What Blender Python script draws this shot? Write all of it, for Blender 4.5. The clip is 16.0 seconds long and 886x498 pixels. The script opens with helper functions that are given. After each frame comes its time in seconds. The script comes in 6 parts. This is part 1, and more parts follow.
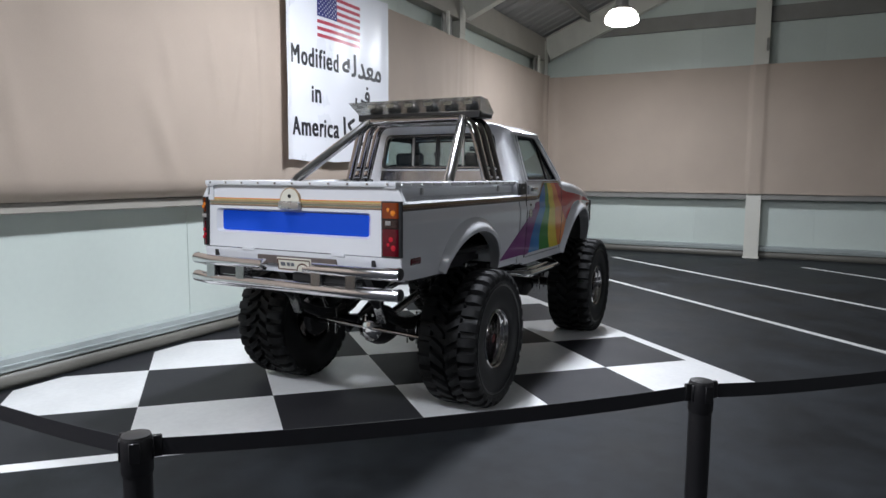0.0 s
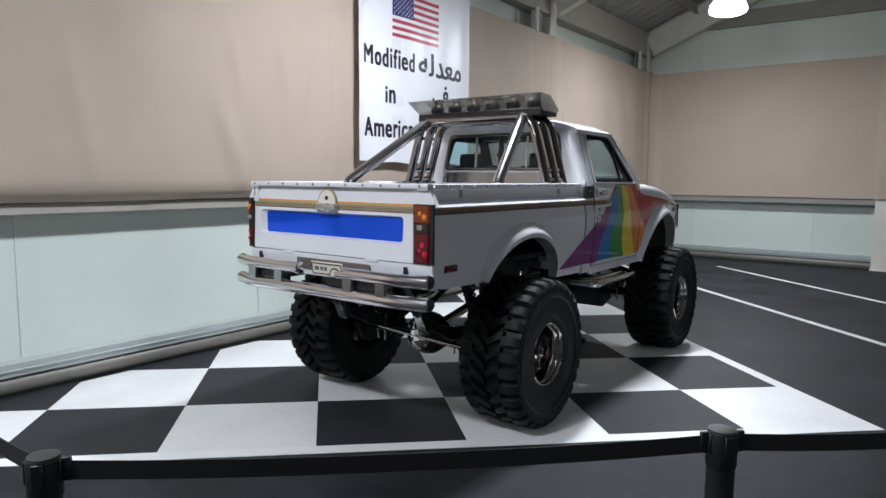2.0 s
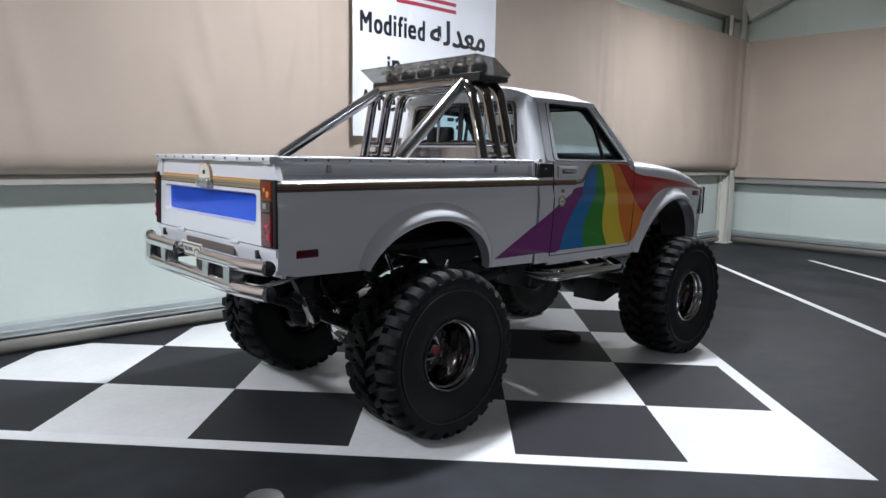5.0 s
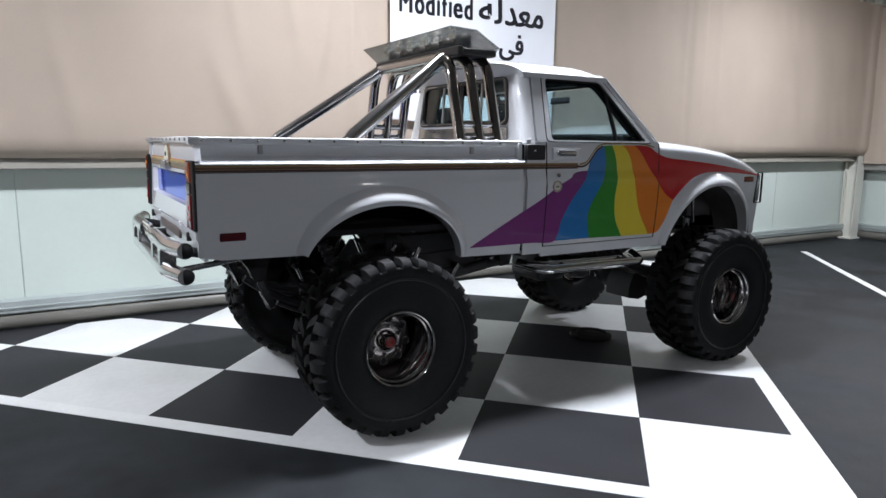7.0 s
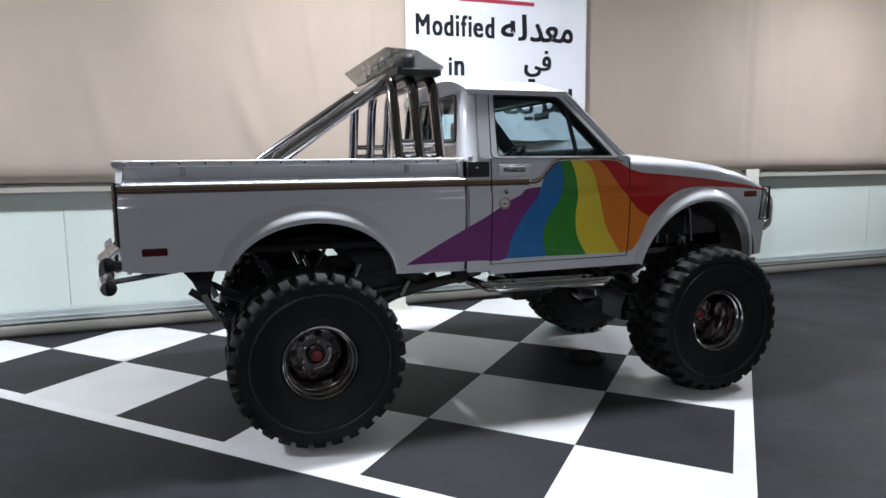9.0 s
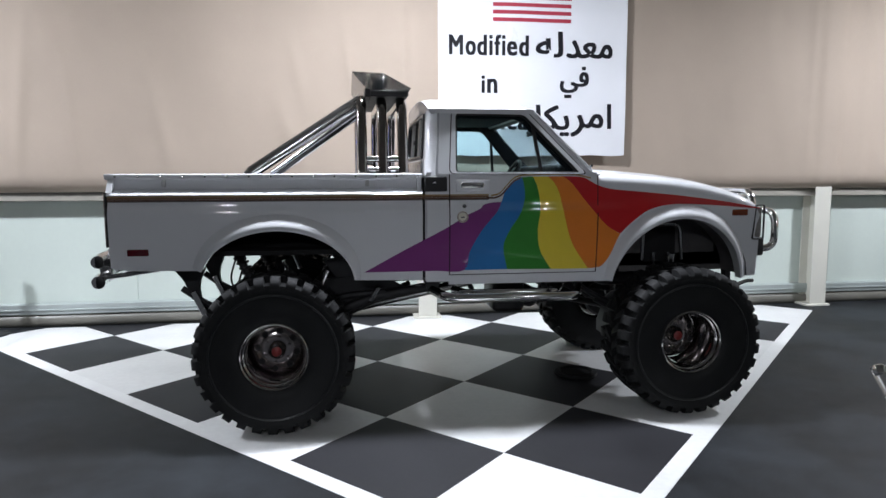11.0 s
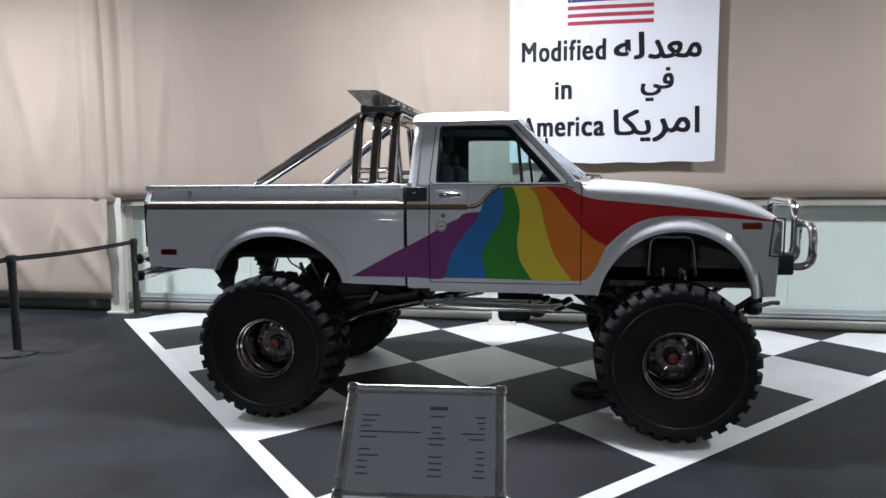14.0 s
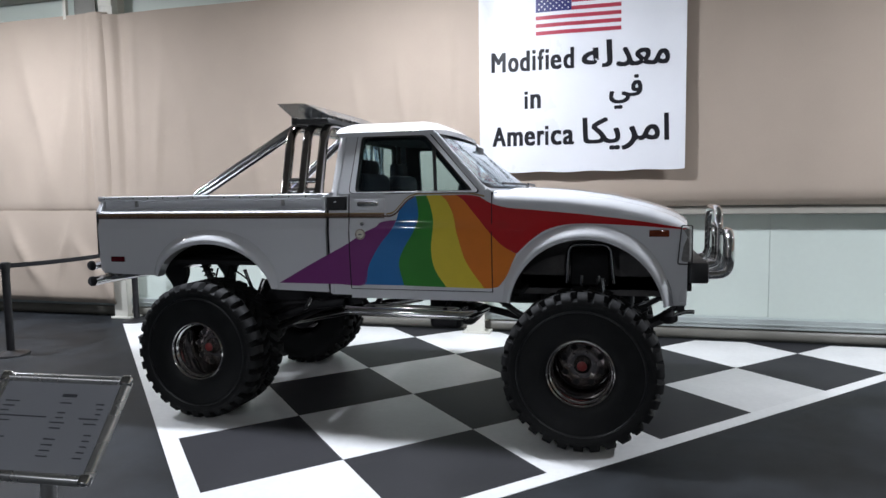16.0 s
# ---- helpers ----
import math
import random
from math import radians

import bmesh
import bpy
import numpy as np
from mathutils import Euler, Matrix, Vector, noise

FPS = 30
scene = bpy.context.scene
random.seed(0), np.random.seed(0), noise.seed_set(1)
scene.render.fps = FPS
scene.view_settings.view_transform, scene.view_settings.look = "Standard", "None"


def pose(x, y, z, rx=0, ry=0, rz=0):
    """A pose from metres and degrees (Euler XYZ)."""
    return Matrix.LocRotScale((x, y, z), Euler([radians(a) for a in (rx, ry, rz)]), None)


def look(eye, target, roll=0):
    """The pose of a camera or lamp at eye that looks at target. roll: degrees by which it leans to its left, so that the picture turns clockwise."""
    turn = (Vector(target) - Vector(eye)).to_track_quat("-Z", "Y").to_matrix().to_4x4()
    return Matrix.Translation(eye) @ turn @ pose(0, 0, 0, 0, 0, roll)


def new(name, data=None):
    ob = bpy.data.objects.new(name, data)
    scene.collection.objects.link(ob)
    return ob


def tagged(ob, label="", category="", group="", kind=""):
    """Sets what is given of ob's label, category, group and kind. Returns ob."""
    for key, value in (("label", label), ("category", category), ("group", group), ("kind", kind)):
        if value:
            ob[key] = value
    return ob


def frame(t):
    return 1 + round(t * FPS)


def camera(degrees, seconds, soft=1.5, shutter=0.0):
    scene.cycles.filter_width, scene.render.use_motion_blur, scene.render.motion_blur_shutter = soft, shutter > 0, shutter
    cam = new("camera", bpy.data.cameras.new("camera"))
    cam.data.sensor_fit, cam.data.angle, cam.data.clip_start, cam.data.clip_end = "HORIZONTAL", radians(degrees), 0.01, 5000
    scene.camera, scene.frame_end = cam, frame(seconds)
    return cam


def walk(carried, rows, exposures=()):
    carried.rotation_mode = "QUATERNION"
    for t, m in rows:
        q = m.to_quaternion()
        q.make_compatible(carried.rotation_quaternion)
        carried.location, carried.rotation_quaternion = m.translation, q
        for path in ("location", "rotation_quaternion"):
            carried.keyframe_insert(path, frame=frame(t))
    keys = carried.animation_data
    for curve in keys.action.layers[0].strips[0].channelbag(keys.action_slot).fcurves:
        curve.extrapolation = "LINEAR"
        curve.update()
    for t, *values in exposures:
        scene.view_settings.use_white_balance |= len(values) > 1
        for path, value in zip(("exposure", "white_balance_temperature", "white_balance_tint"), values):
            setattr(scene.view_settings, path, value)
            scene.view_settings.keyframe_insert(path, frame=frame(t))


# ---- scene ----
cam = camera(67.3, 16.0)
PATH = [
    (0, (-5.491, -0.025, 1.597), (-3.723, 0.883, 1.379), 0.3),
    (0.5, (-5.43, -0.102, 1.595), (-3.673, 0.823, 1.353), 0.3),
    (1, (-5.35, -0.169, 1.595), (-3.643, 0.848, 1.362), 0.6),
    (1.5, (-5.202, -0.176, 1.591), (-3.551, 0.931, 1.377), 1.2),
    (2, (-5.037, -0.234, 1.596), (-3.441, 0.953, 1.382), 0.5),
    (2.5, (-4.843, -0.393, 1.594), (-3.311, 0.874, 1.375), 1.2),
    (3, (-4.652, -0.488, 1.582), (-3.174, 0.838, 1.347), 1.7),
    (3.5, (-4.421, -0.502, 1.578), (-2.974, 0.858, 1.335), 1.9),
    (4, (-4.211, -0.571, 1.571), (-2.779, 0.802, 1.318), 0.6),
    (4.2, (-4.115, -0.633, 1.574), (-2.697, 0.754, 1.319), 0.7),
    (6.3, (-3.165, -1.215, 1.554), (-2.054, 0.42, 1.251), -0.1),
    (6.5, (-3.065, -1.237, 1.536), (-1.998, 0.427, 1.231), -0.1),
    (7, (-2.814, -1.281, 1.544), (-1.809, 0.42, 1.229), 0.6),
    (7.5, (-2.576, -1.416, 1.539), (-1.628, 0.323, 1.264), 0.5),
    (8, (-2.341, -1.579, 1.555), (-1.475, 0.202, 1.283), 0.4),
    (8.5, (-2.078, -1.637, 1.552), (-1.296, 0.183, 1.274), 0.4),
    (9, (-1.82, -1.77, 1.538), (-1.159, 0.099, 1.279), -0.6),
    (9.2, (-1.731, -1.851, 1.535), (-1.153, 0.047, 1.286), -0.7),
    (11.3, (-0.681, -2.269, 1.542), (-0.458, -0.294, 1.323), -0.4),
    (11.5, (-0.578, -2.278, 1.532), (-0.404, -0.298, 1.309), -0.6),
    (12, (-0.317, -2.267, 1.534), (-0.239, -0.281, 1.309), -0.5),
    (12.5, (-0.015, -2.351, 1.531), (-0.069, -0.363, 1.313), -1.4),
    (13, (0.227, -2.413, 1.571), (0.044, -0.433, 1.356), -1.1),
    (13.5, (0.459, -2.382, 1.568), (0.184, -0.412, 1.356), -0.4),
    (14, (0.648, -2.356, 1.572), (0.297, -0.398, 1.372), -0.4),
    (14.5, (0.884, -2.38, 1.576), (0.45, -0.437, 1.385), -0.7),
    (15, (1.095, -2.361, 1.564), (0.577, -0.438, 1.38), -1.3),
    (15.5, (1.311, -2.265, 1.569), (0.768, -0.349, 1.385), -0.7),
    (16, (1.587, -2.24, 1.55), (1.058, -0.318, 1.384), -0.8),
]
EXPOSURES = [(0.0, 0.12), (4.0, 0.13), (6.5, 0.44), (11.5, 0.42), (16.0, 0.345)]
walk(cam, [(t, look(eye, target, roll)) for t, eye, target, roll in PATH], EXPOSURES)

# ---------------------------------------------------------------- world and lamps
world = bpy.data.worlds.new("hall_dark")
scene.world = world
world.use_nodes = True
world.node_tree.nodes["Background"].inputs[0].default_value = (0.5, 0.53, 0.56, 1)
world.node_tree.nodes["Background"].inputs[1].default_value = 0.02

# Last two lamps are unseen: placed by guess to fill the truck's near side.
LAMPS = [(5.65, 2.485, 4.07), (-0.42, 2.485, 4.25), (-5.7, 2.485, 4.25), (-10.7, 2.485, 4.25),
         (3.8, -9.2, 4.6), (-3.6, -9.2, 4.6)]
LAMP_WATTS = [148, 150, 155, 115, 112, 225]
SIDE_WATTS = [17, 36, 58, 26, 0, 0]
LAMP_COLOUR = (0.912, 0.962, 1.078)


# ---------------------------------------------------------------- materials
def mat(name, col, rough=0.5, metal=0.0, vary=0.08, scale=6.0, fine=90.0, bump=0.0, bump_scale=60.0,
        rough_vary=0.08, coat=0.0, spec=0.5, stretch=(1, 1, 1), obj_random=0.0):
    m = bpy.data.materials.new(name)
    m.use_nodes = True
    nt = m.node_tree
    p = nt.nodes["Principled BSDF"]
    link = nt.links.new
    tc = nt.nodes.new("ShaderNodeTexCoord")
    mp = nt.nodes.new("ShaderNodeMapping")
    mp.inputs["Scale"].default_value = stretch
    link(tc.outputs["Object"], mp.inputs["Vector"])
    n1 = nt.nodes.new("ShaderNodeTexNoise")
    n1.inputs["Scale"].default_value, n1.inputs["Detail"].default_value = scale, 5
    n2 = nt.nodes.new("ShaderNodeTexNoise")
    n2.inputs["Scale"].default_value, n2.inputs["Detail"].default_value = fine, 3
    link(mp.outputs[0], n1.inputs["Vector"])
    link(mp.outputs[0], n2.inputs["Vector"])
    mix = nt.nodes.new("ShaderNodeMath")
    mix.operation = "MULTIPLY_ADD"
    mix.inputs[1].default_value = 0.4
    link(n2.outputs["Fac"], mix.inputs[0])
    link(n1.outputs["Fac"], mix.inputs[2])
    ramp = nt.nodes.new("ShaderNodeMapRange")
    ramp.inputs["From Min"].default_value, ramp.inputs["From Max"].default_value = 0.4, 1.0
    ramp.inputs["To Min"].default_value, ramp.inputs["To Max"].default_value = 1 - vary, 1 + vary
    link(mix.outputs[0], ramp.inputs["Value"])
    val = ramp.outputs[0]
    if obj_random:
        oi = nt.nodes.new("ShaderNodeObjectInfo")
        r2 = nt.nodes.new("ShaderNodeMapRange")
        r2.inputs["To Min"].default_value, r2.inputs["To Max"].default_value = 1 - obj_random, 1 + obj_random
        link(oi.outputs["Random"], r2.inputs["Value"])
        mul = nt.nodes.new("ShaderNodeMath")
        mul.operation = "MULTIPLY"
        link(val, mul.inputs[0])
        link(r2.outputs[0], mul.inputs[1])
        val = mul.outputs[0]
    hsv = nt.nodes.new("ShaderNodeHueSaturation")
    hsv.inputs["Color"].default_value = (*col, 1)
    link(val, hsv.inputs["Value"])
    link(hsv.outputs[0], p.inputs["Base Color"])
    rr = nt.nodes.new("ShaderNodeMapRange")
    rr.inputs["To Min"].default_value, rr.inputs["To Max"].default_value = max(0.0, rough - rough_vary), min(1.0, rough + rough_vary)
    link(n1.outputs["Fac"], rr.inputs["Value"])
    link(rr.outputs[0], p.inputs["Roughness"])
    p.inputs["Metallic"].default_value = metal
    p.inputs["Specular IOR Level"].default_value = spec
    p.inputs["Coat Weight"].default_value = coat
    p.inputs["Coat Roughness"].default_value = 0.035
    if bump:
        nb = nt.nodes.new("ShaderNodeTexNoise")
        nb.inputs["Scale"].default_value, nb.inputs["Detail"].default_value = bump_scale, 4
        link(mp.outputs[0], nb.inputs["Vector"])
        b = nt.nodes.new("ShaderNodeBump")
        b.inputs["Strength"].default_value, b.inputs["Distance"].default_value = bump, 0.01
        link(nb.outputs["Fac"], b.inputs["Height"])
        link(b.outputs[0], p.inputs["Normal"])
    return m


def glass(name, col, rough=0.02, alpha=0.15, haze=0.0):
    m = bpy.data.materials.new(name)
    m.use_nodes = True
    nt = m.node_tree
    out = nt.nodes["Material Output"]
    nt.nodes.remove(nt.nodes["Principled BSDF"])
    tr = nt.nodes.new("ShaderNodeBsdfTransparent")
    tr.inputs[0].default_value = (*col, 1)
    gl = nt.nodes.new("ShaderNodeBsdfGlossy")
    gl.inputs["Roughness"].default_value = rough
    lw = nt.nodes.new("ShaderNodeLayerWeight")
    pw = nt.nodes.new("ShaderNodeMath")
    pw.operation = "POWER"
    pw.inputs[1].default_value = 5.0
    nt.links.new(lw.outputs["Facing"], pw.inputs[0])
    add = nt.nodes.new("ShaderNodeMath")
    add.operation = "MULTIPLY_ADD"
    add.inputs[1].default_value, add.inputs[2].default_value = 0.9, 0.025 + alpha * 0.15
    nt.links.new(pw.outputs[0], add.inputs[0])
    mix = nt.nodes.new("ShaderNodeMixShader")
    nt.links.new(add.outputs[0], mix.inputs[0])
    nt.links.new(tr.outputs[0], mix.inputs[1])
    nt.links.new(gl.outputs[0], mix.inputs[2])
    # Pale blue diffuse layer: paints in the sheen of light on the glass.
    if haze:
        df = nt.nodes.new("ShaderNodeBsdfDiffuse")
        df.inputs[0].default_value = (0.62, 0.72, 0.80, 1)
        tc, no = nt.nodes.new("ShaderNodeTexCoord"), nt.nodes.new("ShaderNodeTexNoise")
        no.inputs["Scale"].default_value = 5.0
        nt.links.new(tc.outputs["Object"], no.inputs["Vector"])
        amount = nt.nodes.new("ShaderNodeMath")
        amount.operation = "MULTIPLY"
        amount.inputs[1].default_value = haze * 2
        nt.links.new(no.outputs["Fac"], amount.inputs[0])
        film = nt.nodes.new("ShaderNodeMixShader")
        nt.links.new(amount.outputs[0], film.inputs[0])
        nt.links.new(mix.outputs[0], film.inputs[1])
        nt.links.new(df.outputs[0], film.inputs[2])
        mix = film
    nt.links.new(mix.outputs[0], out.inputs[0])
    return m


def glow(name, col, power):
    m = bpy.data.materials.new(name)
    m.use_nodes = True
    p = m.node_tree.nodes["Principled BSDF"]
    p.inputs["Base Color"].default_value = (*col, 1)
    p.inputs["Emission Color"].default_value = (*col, 1)
    p.inputs["Emission Strength"].default_value = power
    return m


M_FLOOR = mat("dark_carpet_floor", (0.0135, 0.0158, 0.0186), 0.6, spec=0.28, vary=1.0, scale=1.5, fine=7, bump=0.22, bump_scale=170, rough_vary=0.16)
M_TILE_W = mat("white_floor_paint", (0.785, 0.79, 0.785), 0.36, vary=0.11, scale=1.7, fine=24, bump=0.05, bump_scale=90, obj_random=0.04)
M_TILE_D = mat("charcoal_floor_paint", (0.0250, 0.0252, 0.0288), 0.56, spec=0.22, vary=0.2, scale=3.0, fine=50, bump=0.06, bump_scale=140, obj_random=0.08)
M_PANEL = mat("pale_green_panel", (0.60, 0.67, 0.62), 0.45, vary=0.04, scale=1.2, fine=20, obj_random=0.025)
M_STEEL_W = mat("cream_painted_steel", (0.66, 0.65, 0.58), 0.5, vary=0.06, scale=3)
M_STEEL_G = mat("grey_painted_steel", (0.56, 0.56, 0.50), 0.55, vary=0.1, scale=3)
M_STEEL_T = mat("taupe_painted_steel", (0.36, 0.34, 0.295), 0.5, vary=0.1, scale=3)
# Darker copy of the grey steel: shade on purlins and girts is in the colour.
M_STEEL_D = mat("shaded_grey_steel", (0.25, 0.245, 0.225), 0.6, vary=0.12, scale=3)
M_FLASH = mat("galvanised_flashing", (0.44, 0.485, 0.475), 0.4, metal=0.35, vary=0.08, scale=4)
M_PLINTH = mat("beige_concrete_plinth", (0.15, 0.145, 0.125), 0.4, vary=0.14, scale=3, bump=0.1)
M_CLOTH = mat("taupe_curtain_cloth", (0.435, 0.36, 0.295), 0.75, vary=0.06, scale=1.3, fine=120, bump=0.08, bump_scale=300, spec=0.3)
M_BANNER = mat("white_banner_vinyl", (0.79, 0.805, 0.84), 0.30, vary=0.025, scale=2)
M_INK = mat("black_banner_ink", (0.010, 0.010, 0.014), 0.36, spec=0.32, vary=0.1)
M_INK_RED = mat("flag_red_ink", (0.42, 0.045, 0.075), 0.30, vary=0.05)
M_INK_BLUE = mat("flag_blue_ink", (0.03, 0.035, 0.16), 0.30, vary=0.05)
M_ROOF = mat("grey_roof_sheet", (0.27, 0.27, 0.26), 0.6, vary=0.12, scale=1.5)
M_WHITE = mat("white_car_paint", (0.76, 0.775, 0.80), 0.42, vary=0.02, scale=2, rough_vary=0.03, coat=1.0, spec=0.15)
M_HALL = mat("dark_closing_wall", (0.11, 0.115, 0.12), 0.6, vary=0.1, scale=1.2)
M_LINER = mat("black_underbody", (0.013, 0.013, 0.014), 0.75, spec=0.25, vary=0.3, scale=9)
M_CHASSIS = mat("dark_chassis_steel", (0.019, 0.019, 0.021), 0.46, metal=0.25, vary=0.3, scale=12)
M_CHROME = mat("polished_chrome", (0.80, 0.80, 0.80), 0.07, metal=1.0, vary=0.03, scale=9, rough_vary=0.04)
M_RIM = mat("bright_chrome_rim", (0.54, 0.525, 0.52), 0.07, metal=1.0, vary=0.05, scale=9, rough_vary=0.04)
# Next two chromes are tinted dark: the dim reflections are put into their colour.
M_DISC = mat("chrome_disc_dark_reflection", (0.34, 0.31, 0.305), 0.17, metal=1.0, vary=0.15, scale=20, rough_vary=0.06)
M_CHROME_R = mat("chrome_dark_reflection", (0.44, 0.41, 0.395), 0.09, metal=1.0, vary=0.1, scale=8, rough_vary=0.05)
M_CHROME_B = mat("bright_chrome_tube", (0.76, 0.75, 0.76), 0.15, metal=1.0, vary=0.06, scale=8, rough_vary=0.04)
M_CHROME_D = mat("worn_chrome", (0.46, 0.46, 0.46), 0.2, metal=1.0, vary=0.15, scale=14, rough_vary=0.1)
M_ALU = mat("satin_aluminium", (0.50, 0.50, 0.50), 0.32, metal=0.9, vary=0.05, scale=12, stretch=(1, 1, 8))
M_SNAP = mat("brushed_snap_frame", (0.62, 0.62, 0.61), 0.28, metal=0.85, vary=0.05, scale=12)
M_LUG = mat("grey_tread_rubber", (0.0150, 0.0154, 0.0160), 0.68, spec=0.22, vary=0.45, scale=9, fine=55, bump=0.25, bump_scale=45, obj_random=0.15)
M_BEAD = mat("polished_tyre_bead", (0.016, 0.017, 0.018), 0.32, vary=0.3, scale=9)
M_TYRE = mat("black_tyre_rubber", (0.0095, 0.0102, 0.0106), 0.50, spec=0.24, vary=0.35, scale=7, fine=60, bump=0.12, bump_scale=60)
M_BLACK = mat("black_trim", (0.014, 0.014, 0.015), 0.45, vary=0.2, scale=8)
M_SEAT = mat("dark_blue_seat_cloth", (0.007, 0.008, 0.013), 0.85, vary=0.2, scale=14, bump=0.15)
M_BELT = mat("black_belt_webbing", (0.007, 0.007, 0.010), 0.7, vary=0.2, scale=20, bump=0.1, bump_scale=300)
M_POST = mat("black_powder_coat", (0.010, 0.0095, 0.011), 0.46, vary=0.2, scale=14)
M_POSTCAP = mat("grey_post_cap", (0.028, 0.027, 0.027), 0.5, vary=0.1)
M_TAILBLUE = mat("deep_blue_metallic_film", (0.010, 0.105, 0.88), 0.10, metal=0.50, vary=0.06, scale=1.3, fine=3, rough_vary=0.02)
M_AMBER = mat("amber_lens", (0.20, 0.034, 0.006), 0.15, vary=0.15, scale=20, coat=0.5)
M_REDLENS = mat("red_lens", (0.10, 0.003, 0.010), 0.15, vary=0.2, scale=20, coat=0.5)
M_AMBER_L = mat("amber_hot_spot", (0.85, 0.26, 0.03), 0.12, vary=0.1, scale=20, coat=0.5)
M_RED_L = mat("red_hot_spot", (0.55, 0.012, 0.03), 0.12, vary=0.1, scale=20, coat=0.5)
M_CLEARLENS = mat("clear_lens", (0.30, 0.29, 0.28), 0.2, vary=0.3, scale=40, coat=0.5)
M_SMOKE = mat("dark_smoked_lens", (0.035, 0.018, 0.016), 0.2, vary=0.3, scale=40, coat=0.5)
M_RECESS = mat("brown_grey_recess", (0.13, 0.105, 0.095), 0.5, vary=0.2, scale=9)
# Inner wing: paler grey than the rest of the underbody.
M_INNER = mat("grey_inner_wing", (0.12, 0.115, 0.115), 0.7, vary=0.3, scale=6)
M_REDCAP = mat("red_hub_cap", (0.22, 0.020, 0.018), 0.4, vary=0.15, scale=20)
M_GOLD = mat("gold_pinstripe", (0.34, 0.22, 0.06), 0.35, vary=0.1)
M_BADGE = mat("brown_sticker_print", (0.44, 0.38, 0.32), 0.35, vary=0.5, scale=60)
M_SADDLE = mat("saddle_brown_pinstripe", (0.20, 0.115, 0.065), 0.35, vary=0.1)
M_STRAW = mat("straw_pinstripe", (0.52, 0.40, 0.16), 0.35, vary=0.1)
M_TAN = mat("tan_pinstripe", (0.36, 0.25, 0.15), 0.35, vary=0.1)
M_OLIVE = mat("olive_grey_pinstripe", (0.20, 0.21, 0.15), 0.35, vary=0.1)
M_BROWN = mat("brown_pinstripe", (0.10, 0.045, 0.03), 0.35, vary=0.1)
M_PAPER = mat("printed_notice_sheet", (0.54, 0.56, 0.61), 0.4, vary=0.05, scale=3)
M_PRINT = mat("grey_print", (0.12, 0.125, 0.145), 0.6, vary=0.05)
M_LINE = mat("white_road_line", (0.70, 0.71, 0.69), 0.55, vary=0.1, scale=5)
M_PLATE = mat("cream_number_plate", (0.72, 0.70, 0.60), 0.35, vary=0.04)
RAINBOW = {
    "purple": mat("purple_decal", (0.225, 0.046, 0.215), 0.42, vary=0.05, coat=1.0, spec=0.15),
    "blue": mat("blue_decal", (0.030, 0.20, 0.52), 0.42, vary=0.05, coat=1.0, spec=0.15),
    "green": mat("green_decal", (0.045, 0.28, 0.038), 0.42, vary=0.05, coat=1.0, spec=0.15),
    "yellow": mat("yellow_decal", (0.86, 0.68, 0.06), 0.42, vary=0.05, coat=1.0, spec=0.15),
    "orange": mat("orange_decal", (0.84, 0.24, 0.028), 0.42, vary=0.05, coat=1.0, spec=0.15),
    "red": mat("red_decal", (0.56, 0.014, 0.018), 0.42, vary=0.05, coat=1.0, spec=0.15),
}
M_GLASS = glass("clear_car_glass", (0.83, 0.92, 0.93), 0.02, 0.03)
M_SCREEN = glass("windscreen_glass", (0.80, 0.90, 0.94), 0.02, 1.0, 0.17)
M_COVER = glass("clear_acrylic", (0.94, 0.94, 0.94), 0.05, 0.2)
M_GLASS_D = glass("smoked_acrylic", (0.74, 0.725, 0.70), 0.09, 0.25, 0.03)
M_GLASS_S = glass("hazy_smoked_end", (0.74, 0.74, 0.74), 0.12, 0.5, 0.07)
M_LAMP = glow("lamp_lens", (1.0, 0.98, 0.95), 22.0)


# ---------------------------------------------------------------- mesh helpers
def join(*geos):
    v, f = [], []
    for gv, gf in geos:
        o = len(v)
        v += list(gv)
        f += [tuple(i + o for i in q) for q in gf]
    return v, f


def moved(g, m):
    return [tuple(m @ Vector(p)) for p in g[0]], g[1]


def mirrored(g):
    return [(x, -y, z) for x, y, z in g[0]], [tuple(reversed(q)) for q in g[1]]


def part(name, geo, material, parent=None, label="", sharp=38):
    me = bpy.data.meshes.new(name)
    me.from_pydata([tuple(p) for p in geo[0]], [], geo[1])
    bm = bmesh.new()
    bm.from_mesh(me)
    bmesh.ops.recalc_face_normals(bm, faces=bm.faces)
    bm.to_mesh(me)
    bm.free()
    me.materials.append(material)
    me.polygons.foreach_set("use_smooth", [True] * len(me.polygons))
    me.set_sharp_from_angle(angle=radians(sharp))
    ob = new(name, me)
    if parent:
        ob.parent = parent
    if label:
        ob["label"] = label
    return ob


def empty(name, x=0, y=0, z=0, rz=0):
    ob = new(name)
    ob.matrix_basis = pose(x, y, z, 0, 0, rz)
    return ob


def box(x0, x1, y0, y1, z0, z1, bev=0.0, seg=2):
    bm = bmesh.new()
    bmesh.ops.create_cube(bm, size=1)
    for v in bm.verts:
        v.co = ((x0 + x1) / 2 + v.co.x * (x1 - x0), (y0 + y1) / 2 + v.co.y * (y1 - y0), (z0 + z1) / 2 + v.co.z * (z1 - z0))
    if bev:
        bmesh.ops.bevel(bm, geom=bm.edges[:], offset=bev, segments=seg, profile=0.5, affect="EDGES")
    bm.verts.index_update()
    g = [tuple(v.co) for v in bm.verts], [tuple(v.index for v in f.verts) for f in bm.faces]
    bm.free()
    return g


